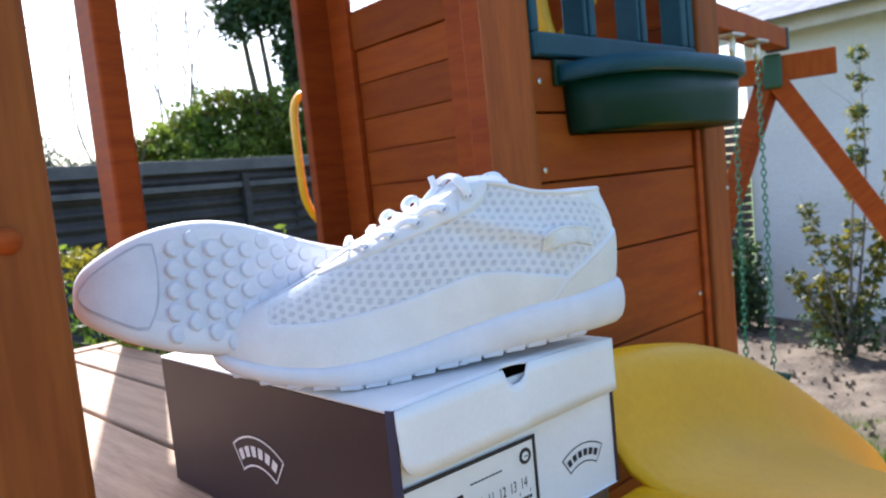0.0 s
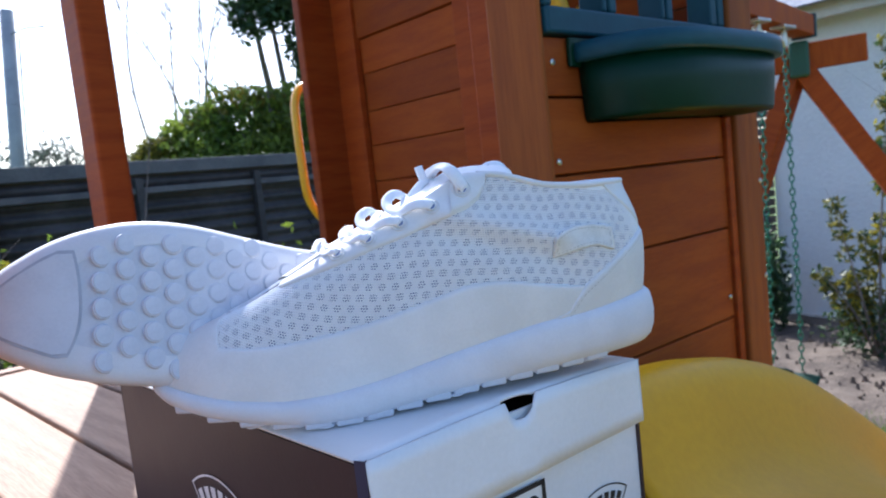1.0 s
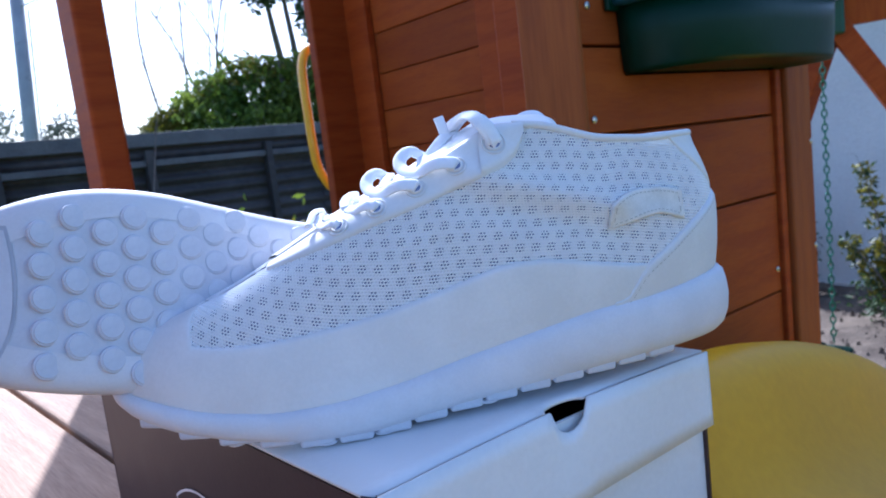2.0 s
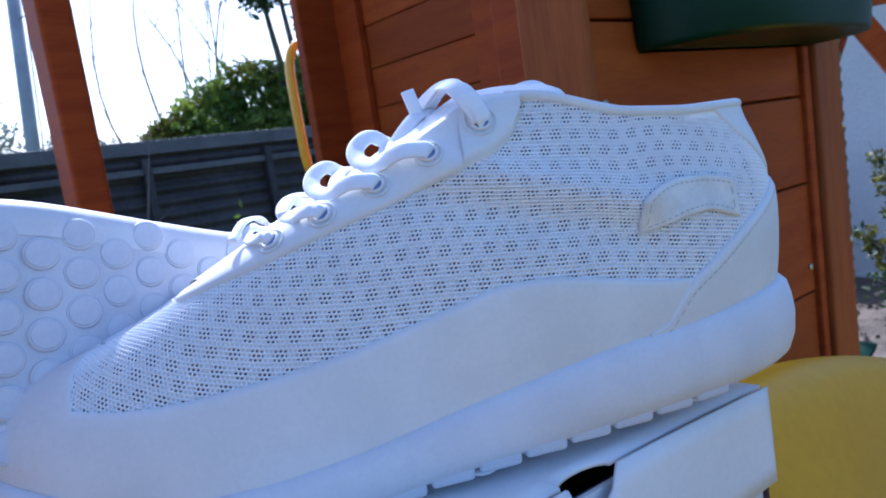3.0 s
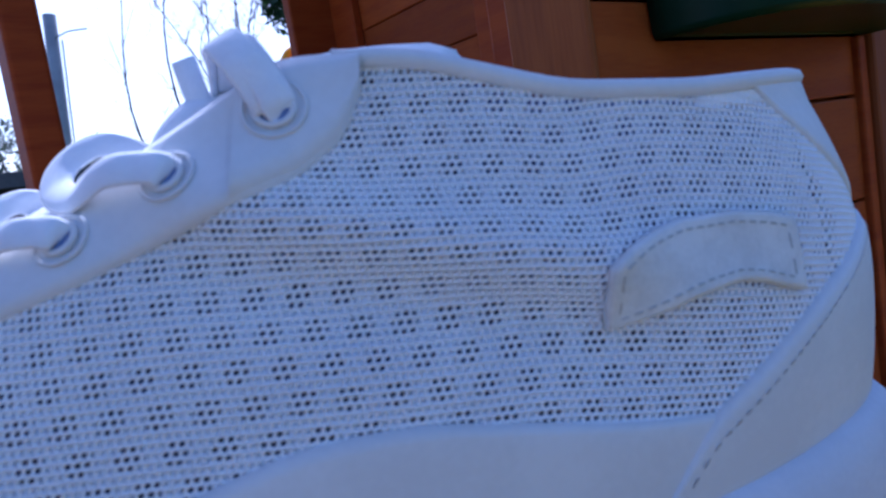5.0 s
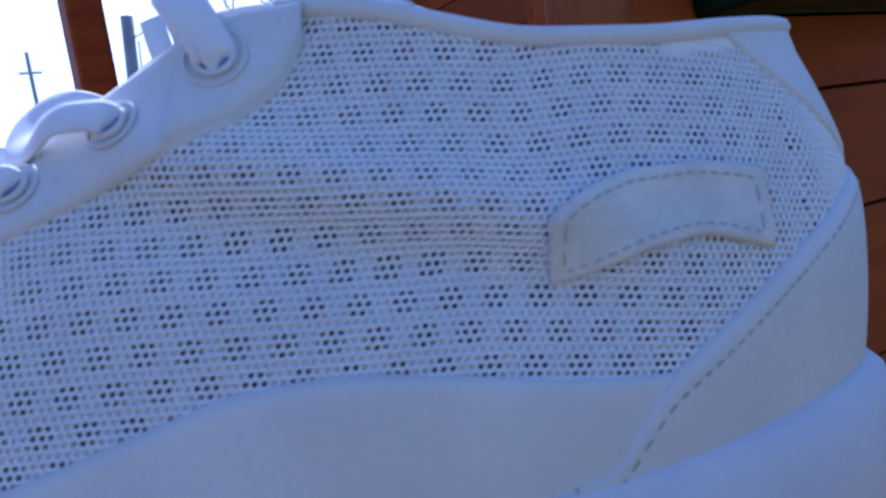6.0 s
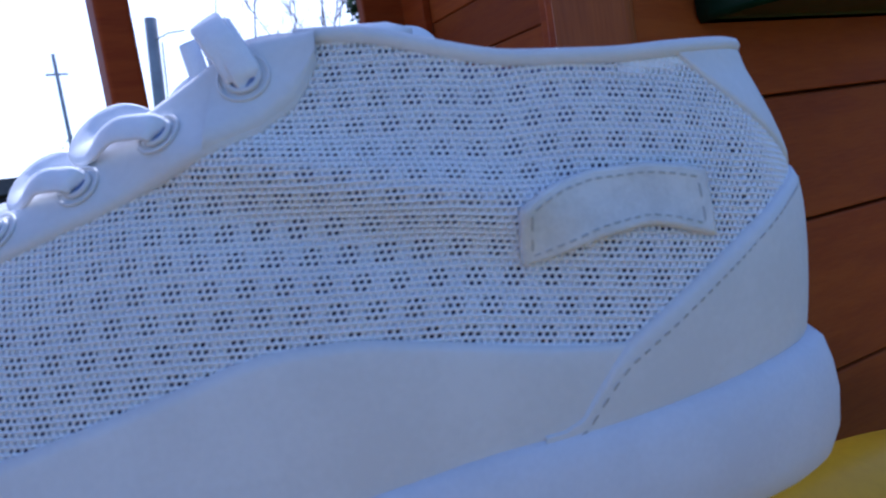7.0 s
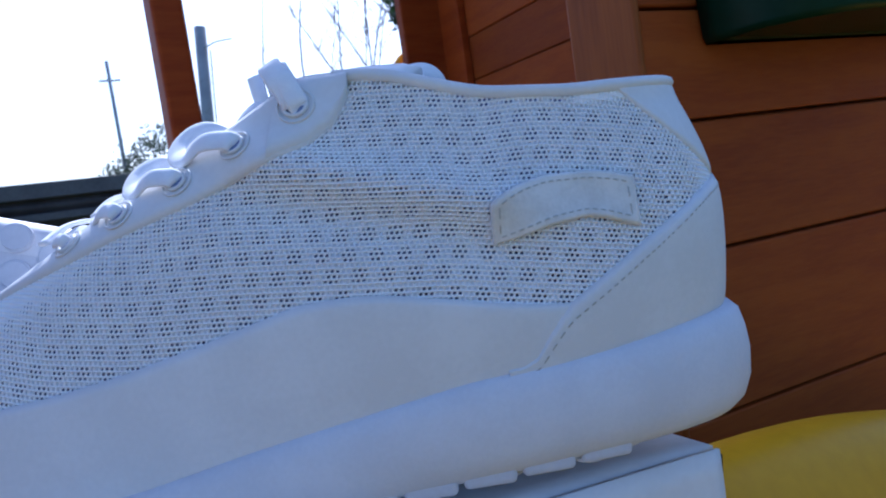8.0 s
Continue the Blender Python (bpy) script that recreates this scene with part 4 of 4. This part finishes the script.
def overlay(name, phi, lo, hi, off, material, parent, label="", rows=14, mirror=1):
    """A band over the upper between two edge lines, proud by off, with closed edges."""
    g = []
    for k, s in [(0, 0.0)] + [(1, s) for s in np.linspace(0, 1, rows)] + [(0, 1.0)]:
        edge = min(s, 1 - s)
        o = (off * (0.55 + 0.45 * min(1, edge * 12))) if k else -0.0006
        g.append(LAST.at(phi, lo + (hi - lo) * s, o))
    g = np.array(g)
    g[..., 1] *= mirror
    return sheet(name, g, material, parent, label)


def knit(parent, mirror):
    """Open knitted mesh: staggered cells with real holes, over an underlay with larger openings."""
    px, py, tilt = 0.00178, 0.00158, 0.26
    half = LAST.run[-1] / 2
    c, s = math.cos(tilt), math.sin(tilt)

    def lattice(dx, dy, stagger):
        i, j = np.meshgrid(np.arange(-20, int(0.34 / dx)), np.arange(-int(0.10 / dy), int(0.16 / dy)), indexing="ij")
        a, b = (i + stagger * (j % 2)) * dx, j * dy
        return a.ravel(), b.ravel()

    def build(name, dx, dy, ring_out, ring_in, lift, sink, keep_all, material, label, sub):
        a, b = lattice(dx, dy, 0.5)
        V, F = [], []
        for side in (1, -1):
            X, Y = a * c - b * s, a * s + b * c
            ok = (X > 0.0) & (X < half * 0.97) & (Y > 0.004) & (Y < 0.12)
            Xs, Ys = X[ok], Y[ok]
            run = Xs if side > 0 else LAST.run[-1] - Xs
            phi, h = LAST.from_run(run, Ys)
            good = h < 1.0
            p = LAST.surface(phi, np.minimum(h, 1))
            good &= (p[:, 2] > fox_line(p[:, 0]) - 0.0035) & ~((p[:, 0] < 0.072) & (p[:, 2] < counter_line(p[:, 0]) - 0.003)) & (p[:, 0] < 0.304)
            Xg, Yg = Xs[good], Ys[good]
            n = len(Xg)
            pts = np.array(ring_out + ring_in)
            m = len(ring_out)
            XX = Xg[:, None] + pts[None, :, 0] * dx * c - pts[None, :, 1] * dy * s
            YY = Yg[:, None] + pts[None, :, 0] * dx * s + pts[None, :, 1] * dy * c
            run = XX if side > 0 else LAST.run[-1] - XX
            ph, hh = LAST.from_run(run.ravel(), np.clip(YY.ravel(), 0, None))
            off = np.tile(np.r_[np.full(m, lift), np.full(len(ring_in), sink)], n)
            P = LAST.at(ph, np.clip(hh, 0, 1), off)
            P[:, 1] *= mirror
            base = sum(len(v) for v in V)
            V.append(P)
            k = len(pts)
            for q in range(n):
                o = base + q * k
                for t in range(m):
                    F.append((o + t, o + (t + 1) % m, o + m + (t + 1) % m, o + m + t))
        return put(name, np.concatenate(V), F, material, parent, label)

    out = [(-.5, 0), (-.5, .5), (0, .5), (.5, .5), (.5, 0), (.5, -.5), (0, -.5), (-.5, -.5)]
    inn = [(-.30, .09), (-.18, .28), (.09, .27), (.28, .14), (.30, -.09), (.18, -.28), (-.09, -.27), (-.28, -.14)]
    build("knit_mesh", px, py, out, inn, 0.00028, -0.00030, True, WHITE_MESH, "open white knitted mesh with small holes", 1)
    inn2 = [(-.29, .0), (-.25, .26), (0, .33), (.25, .26), (.29, 0), (.25, -.26), (0, -.33), (-.25, -.26)]
    build("mesh_underlay", px * 5, py * 4, out, inn2, -0.0007, -0.0009, True, LINING, "pale underlay with larger openings", 1)


def ribbon(name, pts, width, thick, material, parent, label="", mirror=1, up=(0, 0, 1), twist=0.0):
    """A flat woven band along points, its broad side towards up."""
    pts = curve_pts(pts, 8)
    if mirror < 0:
        pts = [Vector((p.x, -p.y, p.z)) for p in pts]
    verts, faces = [], []
    prof = [(-1, 0), (-.8, .9), (0, 1.1), (.8, .9), (1, 0), (.8, -.9), (0, -1.1), (-.8, -.9)]
    n = len(pts)
    for i, p in enumerate(pts):
        d = (pts[min(i + 1, n - 1)] - pts[max(i - 1, 0)]).normalized()
        side = d.cross(Vector(up))
        side = side.normalized() if side.length > 1e-4 else Vector((1, 0, 0))
        nor = side.cross(d)
        a = twist * i / n
        s2, n2 = side * math.cos(a) + nor * math.sin(a), nor * math.cos(a) - side * math.sin(a)
        for x, y in prof:
            verts.append(p + s2 * x * width / 2 + n2 * y * thick / 2)
    for i in range(n - 1):
        for k in range(8):
            faces.append((i * 8 + k, i * 8 + (k + 1) % 8, (i + 1) * 8 + (k + 1) % 8, (i + 1) * 8 + k))
    faces += [tuple(range(8)), tuple((n - 1) * 8 + k for k in range(8))]
    return put(name, verts, faces, material, parent, label)


def sole_inside(u, v, margin):
    s = np.clip((u + 0.0135) / 0.344, 0, 1)
    w = np.where(v >= 0, eased(s, LAT), eased(s, MED)) + 0.0045
    return np.abs(v) < w * ends(s) - margin


def shoe(m, mirror, label, detail=True):
    sh = thing("sneaker", m, label, "sneaker", group="pair of white sneakers")
    ph = np.linspace(0, 2 * math.pi, 181)

    def mir(g):
        g = np.array(g)
        g[..., 1] *= mirror
        return g

    # midsole
    rings = []
    for k, (gr, fz) in enumerate(((-.012, .0), (-.005, .0), (-.0010, .04), (.0024, .13), (.0046, .30), (.0053, .55), (.0045, .76), (.003, .92), (.0005, .99), (-.004, 1.0))):
        u, v, s = LAST.outline(ph, -0.0135, 0.344, gr)
        c = 0.15
        u = c + (u - c) * (1 + (gr - .005) / 0.165)
        lo, hi = smooth_interp(u, SOLE_LOW) + 0.0008, smooth_interp(u, SOLE_TOP)
        rings.append(np.stack([u, v, lo + (hi - lo) * fz], -1))
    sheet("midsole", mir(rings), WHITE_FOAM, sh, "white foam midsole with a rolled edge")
    # outsole plate with studs
    u, v, s = LAST.outline(ph, -0.0135, 0.344, -.006)
    uu = 0.15 + (u - 0.15) * 0.94
    base = []
    for k in np.linspace(0, 1, 13):
        x, y = 0.15 + (uu - 0.15) * k, v * k
        x = np.where(k < 1, x, uu)
        base.append(np.stack([x, y, smooth_interp(x, SOLE_LOW) + 0.0013], -1))
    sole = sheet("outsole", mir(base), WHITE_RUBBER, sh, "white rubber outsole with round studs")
    stud = bmesh.new()
    bmesh.ops.create_cone(stud, segments=20, radius1=0.0067, radius2=0.0060, depth=0.0016, cap_ends=True)
    top = [e for e in stud.edges if all(x.co.z > 0 for x in e.verts)]
    bmesh.ops.bevel(stud, geom=top, offset=0.0006, segments=2, affect="EDGES")
    first = None
    pitch = 0.0158
    for i in range(-2, 28):
        for j in range(-8, 9):
            x, y = -0.004 + i * pitch * 0.866, (j + 0.5 * (i % 2)) * pitch
            patch_edge = 0.281 + 0.1 * (y - 0.005) + (4 if y < 0.005 else 11) * (y - 0.005) ** 2
            if not sole_inside(np.array(x), np.array(y), 0.0085) or x > patch_edge - 0.009:
                continue
            slope = float(smooth_interp(np.array(x + .004), SOLE_LOW) - smooth_interp(np.array(x - .004), SOLE_LOW)) / .008
            mm = pose(x, y * mirror, float(smooth_interp(np.array(x), SOLE_LOW)) + 0.0002, 180, -math.degrees(math.atan(slope)) * -1, 0)
            if first is None:
                first = part("stud", stud, WHITE_RUBBER, sole, smooth=False, m=mm)
            else:
                o = new("stud", first.data)
                o.parent, o.matrix_basis = sole, mm
    # smooth toe patch with its groove
    yy = np.linspace(-0.045, 0.045, 41)
    for nm, grow, dz, mt in (("patch_groove", 0.0, 0.0, GROOVE), ("toe_patch", 0.0017, -0.0007, WHITE_RUBBER)):
        rows = []
        for y in yy:
            inner = 0.281 + 0.1 * (y - 0.005) + (4 if y < 0.005 else 11) * (y - 0.005) ** 2 + grow
            xs_ = np.linspace(0.2, 0.335, 200)
            okk = sole_inside(xs_, np.full(200, y), 0.0075 + grow)
            outer = xs_[okk].max() if okk.any() else inner
            outer = max(outer, inner + 1e-4)
            xr = np.linspace(inner, outer, 10)
            rows.append(np.stack([xr, np.full(10, y), smooth_interp(xr, SOLE_LOW) + 0.0006 + dz], -1))
        rows = [r for r in rows if r[-1, 0] - r[0, 0] > 0.003]
        sheet(nm, mir(rows), mt, sole)
    # side lugs along the sole edge
    lug = box_bm((-0.0086, -0.004, 0), (0.0086, 0.004, 0.006), 0.0020, 3)
    lug_first = None
    for side in (1, -1) if detail else ():
        for i in range(17):
            s0 = 0.05 + 0.9 * i / 16
            if s0 < 0.13:
                continue
            p_ = math.acos(1 - 2 * s0) * side
            tuck = float(np.interp(s0, [0.15, 0.45], [0.88, 0.935]))
            u_, v_, s_ = LAST.outline(np.array(p_), -0.0135, 0.344, 0.0008)
            u2, v2, _ = LAST.outline(np.array(p_ + 0.02), -0.0135, 0.344, 0.0008)
            yaw = math.degrees(math.atan2((v2 - v_) * mirror, u2 - u_))
            mm = pose(0.15 + (float(u_) - 0.15) * 0.968, float(v_) * mirror * tuck, float(smooth_interp(u_, SOLE_LOW)) - 0.0006, 0, 0, yaw)
            if lug_first is None:
                lug_first = part("edge_lug", lug, WHITE_RUBBER, sole, m=mm)
            else:
                o = new("edge_lug", lug_first.data)
                o.parent, o.matrix_basis = sole, mm
    # inner lining, insole
    hh = np.linspace(0, 1, 70)
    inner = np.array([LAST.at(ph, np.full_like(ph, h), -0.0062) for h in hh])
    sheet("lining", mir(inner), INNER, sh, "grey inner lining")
    ins = []
    for k in np.linspace(0, 1, 8):
        u, v, s = LAST.outline(ph, -0.002, 0.30, -0.003)
        ins.append(np.stack([0.15 + (u - 0.15) * k, v * k, smooth_interp(0.15 + (u - 0.15) * k, SOLE_TOP) + 0.002], -1))
    sheet("insole", mir(ins), INNER, sh)
    # upper
    if detail:
        knit(sh, mirror)
    else:
        lo = h_for(ph, lambda q: fox_line(q) - 0.003)
        overlay("knit_mesh", ph, np.clip(lo, 0, .95), np.full_like(ph, 1.0), 0.0003, WHITE_MESH, sh, mirror=mirror)
    # fused band round toe and sides
    lo = np.zeros_like(ph)
    toe_top = h_for(ph, fox_line)
    uo = LAST.outline(ph, -0.005, 0.331, 0)[0]
    hi = np.where(uo > 0.300, 0.995, np.clip(toe_top, 0.02, 0.995))
    k = np.ones(5) / 5
    hi = np.convolve(np.r_[hi[-3:-1], hi, hi[1:3]], k, "valid")
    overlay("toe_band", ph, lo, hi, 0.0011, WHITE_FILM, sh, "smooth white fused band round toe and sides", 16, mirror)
    # heel counter
    pa = LAST.find(0.073, 0.040)[0]
    pc = np.linspace(-pa, pa, 61)
    hi = np.clip(h_for(np.mod(pc, 2 * math.pi), counter_line), 0.03, 1)
    overlay("heel_counter", pc, np.zeros_like(pc), hi, 0.0019, WHITE_FILM, sh, "smooth white heel counter", 14, mirror)
    # heel pull strip up the back
    pc = np.linspace(-0.62, 0.62, 41)
    overlay("heel_strip", pc, np.clip(h_for(np.mod(pc, 2 * math.pi), strip_line), 0.02, 1), np.full_like(pc, 1.0), 0.0012, WHITE_FILM, sh, mirror=mirror)
    # collar binding
    ring = []
    for p in np.linspace(-1.34, 1.34, 80):
        q = LAST.at(np.array(p), np.array(0.995), 0.0)
        ring.append(Vector((q[0], q[1] * mirror, q[2])))
    tube("collar_binding", ring, 0.0021, WHITE_FILM, sh, "thin white collar binding", 8)
    ring2 = []
    for p in np.linspace(-0.75, 0.75, 50):
        q = LAST.at(np.array(p), np.array(0.985), -0.0035)
        ring2.append(Vector((q[0], q[1] * mirror, q[2] - 0.002)))
    tube("collar_lining", ring2, 0.0042, WHITE_MESH, sh, "padded collar lining", 8)
    # eyestays, with a folded tab round the top eyelet
    tip_to_s = lambda u_: np.interp(u_, [.003, .030, .090, .205, .256, .294], [0, .1, .3, .7, .85, 1])
    for side in (1, -1):
        pe = np.arccos(1 - 2 * tip_to_s(np.linspace(0.098, 0.240, 64)))
        pe = pe if side > 0 else 2 * math.pi - pe
        he = h_for(pe, eyestay_line)
        ok = he < 0.99
        overlay("eyestay", pe[ok], he[ok], np.full(ok.sum(), 1.0), 0.0016, WHITE_FILM, sh, "smooth white eyestay", 10, mirror)
        tb = ok & (LAST.surface(pe, he)[:, 0] < 0.1365)
        overlay("eyestay_tab", pe[tb], he[tb] + 0.008, np.full(tb.sum(), 1.0), 0.0031, WHITE_FILM, sh, rows=8, mirror=mirror)
    eyes = {}
    for i, (u_, z_) in enumerate(((0.1264, 0.1300), (0.1470, 0.1210), (0.1680, 0.1127), (0.1886, 0.1049), (0.2081, 0.0980))):
        for side in (1, -1):
            p_, h_ = LAST.find(u_, z_, side)
            q, nn = LAST.at(np.array(p_), np.array(h_), 0.0042 if i == 0 else 0.0026), LAST.normal(np.array(p_), np.array(h_))
            q, nn = Vector((q[0], q[1] * mirror, q[2])), Vector((nn[0], nn[1] * mirror, nn[2]))
            eyes[i, side] = (q, nn)
            rot = nn.to_track_quat("Z", "Y").to_matrix().to_4x4()
            r = 0.0038 if i == 0 else 0.0031
            for grow, thick, lift in ((0.0, 0.0007, -0.0004), (0.0021, 0.0004, -0.0008)):
                loop = [Matrix.Translation(q) @ rot @ Vector(((r + grow) * math.cos(a), (r + grow) * math.sin(a), lift)) for a in np.linspace(0, 2 * math.pi, 25)[:-1]]
                tube("eyelet", loop, thick, WHITE_FILM, sh, sides=6, closed=True)
            # no hole is cut: a dark disc paints the shade inside the eyelet
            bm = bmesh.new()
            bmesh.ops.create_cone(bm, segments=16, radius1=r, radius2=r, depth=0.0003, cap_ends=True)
            part("eyelet_shade_disc", bm, INNER, sh, m=Matrix.Translation(q - nn * 0.0004) @ rot)
    # tongue
    rows = []
    for u_ in np.linspace(0.092, 0.215, 26):
        z = float(np.interp(u_, [.092, .098, .11, .125, .15, .185, .215], [.1385, .1410, .1415, .1405, .1275, .1095, .095]))
        wd = np.interp(u_, [.092, .12, .215], [.029, .027, .018])
        y = np.linspace(-1, 1, 13)
        rows.append(np.stack([np.full(13, u_) - 0.004 * (1 - y ** 2) * (u_ < 0.1), y * wd, z - 0.006 * y ** 2], -1))
    tg = sheet("tongue", mir(rows), WHITE_MESH, sh, "padded white tongue")
    so = tg.modifiers.new("thick", "SOLIDIFY")
    so.thickness = 0.004
    # laces: each comes out of its eyelet, runs towards the toe and doubles back in a loose loop
    for i in range(5):
        (a, na), (b, nb) = eyes[i, 1], eyes[i, -1]
        k = (1.0, 0.95, 0.85, 0.52, 0.32)[i]
        w = (0.0092, 0.0070, 0.0066, 0.0054, 0.0044)[i]
        y = lambda v: v * mirror
        if i == 0:
            way = [a - na * 0.004, a + na * 0.0006, Vector((a.x + 0.0022, y(0.0345), a.z + 0.0050)), Vector((a.x + 0.0050, y(0.0325), a.z + 0.0100)), Vector((a.x + 0.0080, y(0.0265), a.z + 0.0145)), Vector((a.x + 0.0100, y(0.0150), a.z + 0.0150)), Vector((a.x + 0.0130, y(0.0020), a.z + 0.0120)), Vector((a.x + 0.0165, y(-0.0120), a.z + 0.0060))]
            ribbon("lace", way, w * 0.85, 0.0014, LACE, sh, up=(0.1, 0.9 * mirror, 0.4))
            ribbon("lace", [way[0]] + [p + Vector((-0.0030, y(0.0004), -0.0010)) * (0.4 + 0.15 * k_) for k_, p in enumerate(way[1:])], w * 0.75, 0.0013, LACE, sh, up=(-0.2, 0.9 * mirror, 0.4), twist=0.5)
        else:
            run = [(0.0, 0.0, 0.0), (0.0050, -0.0012, 0.0010), (0.0110, -0.0030, 0.0008), (0.0195, -0.0095, -0.0025), (0.0250, -0.0180, 0.0000), (0.0245, -0.0245, 0.0052), (0.0185, -0.0285, 0.0090), (0.0110, -0.0320, 0.0065), (0.0030, -0.0400, 0.0030)]
            way = [a - na * 0.003] + [Vector((a.x + dx * k, a.y + y(dy * (0.75 + 0.25 * k)), a.z + dz * k)) + na * 0.0012 for dx, dy, dz in run]
            ribbon("lace", way, w, 0.0012, LACE, sh, up=(0.1, 0.85 * mirror, 0.5))
        ribbon("lace", [b - nb * 0.002, b + nb * 0.002 + Vector((0.003, 0, 0.002)), Vector((b.x + 0.006, y(-0.012), b.z + 0.0065)), Vector((b.x + 0.010, y(0.004), b.z + 0.0060)), Vector((b.x + 0.014, y(0.016), b.z + 0.0005))], w * 0.9, 0.0017, LACE, sh)
    # one lace end stands up, another hangs over the tongue
    ribbon("lace_end", [Vector((0.1420, 0.003 * mirror, 0.1265)), Vector((0.1432, 0.003 * mirror, 0.1340)), Vector((0.1448, 0.002 * mirror, 0.1420)), Vector((0.1462, 0.0 * mirror, 0.1485))], 0.0056, 0.0016, LACE, sh, up=(0.1, 0.95 * mirror, 0.2))
    ribbon("lace_end", [Vector((0.1560, 0.004 * mirror, 0.1270)), Vector((0.1510, 0.006 * mirror, 0.1325)), Vector((0.1450, 0.004 * mirror, 0.1375)), Vector((0.1380, -0.002 * mirror, 0.1400))], 0.0065, 0.0018, LACE, sh, up=(0.3, 0.8 * mirror, 0.6))
    hl = Vector((0.0895, -0.012 * mirror, 0.1355))
    ribbon("lace_loop", [hl + Vector((0.011, 0, -0.004)), hl + Vector((0.007, 0, 0.0065)), hl + Vector((-0.001, 0, 0.009)), hl + Vector((-0.006, 0, 0.006)), hl + Vector((-0.009, 0, -0.004))], 0.008, 0.0016, LACE, sh, up=(0, 0.8 * mirror, 0.6))
    ribbon("loop_lining", [hl + Vector((0.012, -0.001, 0.0)), hl + Vector((0.0095, -0.001, 0.006)), hl + Vector((0.004, -0.001, 0.0095))], 0.007, 0.001, NAVY, sh)
    # heel tab
    if detail:
        rows, stitch = [], []
        for s in [0, 0.012, 0.035] + [0.06 + 0.055 * k for k in range(17)] + [0.965, 0.988, 1]:
            u_ = 0.0722 + (0.0265 - 0.0722) * s
            zb = float(np.interp(u_, [.0265, .030, .0365, .0426, .0551, .064, .0722], [.0793, .0803, .0830, .0846, .0838, .0822, .0803]))
            zt = float(np.interp(u_, [.0265, .034, .0413, .0539, .0620, .0680, .0722], [.0951, .0972, .0985, .0989, .0972, .0952, .0931]))
            col = []
            for q in (0, 0.035, 0.10, 0.17, 0.5, 0.83, 0.90, 0.965, 1):
                p_, h_ = LAST.find(u_, zb + (zt - zb) * q)
                e = min(s, 1 - s, q * 0.35, (1 - q) * 0.35)
                col.append(LAST.at(np.array(p_), np.array(h_), float(np.interp(e, [0, 0.012, 0.035, 0.06], [0.0008, 0.0024, 0.0026, 0.0021]))))
            rows.append(col)
        g = mir(rows)
        tab = sheet("heel_tab", g, SUEDE, sh, "off-white suede side tab with stitched edge")
        so = tab.modifiers.new("thick", "SOLIDIFY")
        so.thickness, so.offset = 0.0012, 1
        edge = [g[i][3] for i in range(3, 20)] + [g[19][j] for j in (4, 5)] + [g[i][5] for i in range(19, 2, -1)] + [g[3][j] for j in (4, 3)]
        pts = [Vector(p) for p in edge]
        dash = []
        for i in range(0, len(pts) - 1):
            p, q = pts[i], pts[i + 1]
            if (q - p).length > 0.0015:
                dash.append((p.lerp(q, 0.12), p.lerp(q, 0.72)))
        vs, fs = [], []
        for p, q in dash:
            d = (q - p).normalized()
            sd = d.cross(Vector((0, mirror, 0))).normalized() * 0.00028
            up_ = Vector((0, mirror, 0)) * 0.0004
            b = len(vs)
            vs += [p - sd, p + sd, q + sd, q - sd, p + up_, q + up_]
            fs += [(b, b + 4, b + 5, b + 3), (b + 4, b + 1, b + 2, b + 5)]
        put("stitching", vs, fs, STITCH, tab)
        # stitch line along the heel counter
        vs, fs = [], []
        pcs = np.linspace(-pa * 0.97, pa * 0.97, 90)
        hcs = h_for(np.mod(pcs, 2 * math.pi), counter_line) - 0.045
        line = mir(LAST.at(pcs, np.clip(hcs, 0, 1), 0.0021))
        for i in range(0, 88):
            p, q = Vector(line[i]).lerp(Vector(line[i + 1]), 0.2), Vector(line[i]).lerp(Vector(line[i + 1]), 0.75)
            d = (q - p).normalized()
            ctr = Vector((p.x - 0.1, p.y, 0)).normalized()
            sd = d.cross(ctr).normalized() * 0.0003
            b = len(vs)
            vs += [p - sd, p + sd, q + sd, q - sd]
            fs.append((b, b + 1, b + 2, b + 3))
        put("stitching", vs, fs, STITCH, sh)
    return sh


# the left shoe stands across the lid, its toe over the box's edge
SIZE = Matrix.Scale(1.01, 4)
shoe(pose(0.2412, -0.0090, LID + 0.0085, 0, 0, 152.5) @ SIZE, 1, "white mesh sneaker with loose laces standing on the shoe box")
# the right shoe lies on its side behind it, studded sole to the front
fx = Vector((-math.cos(radians(10)), 0, math.sin(radians(10))))
fz = Vector((0, math.cos(radians(15)), -math.sin(radians(15))))
fz = (fz - fx * fz.dot(fx)).normalized()
fy = fz.cross(fx)
lie = Matrix(((fx.x, fy.x, fz.x, 0.188), (fx.y, fy.y, fz.y, 0.132), (fx.z, fy.z, fz.z, 1.374), (0, 0, 0, 1)))
shoe(lie @ SIZE, -1, "white sneaker lying on its side with its studded sole showing", detail=False)
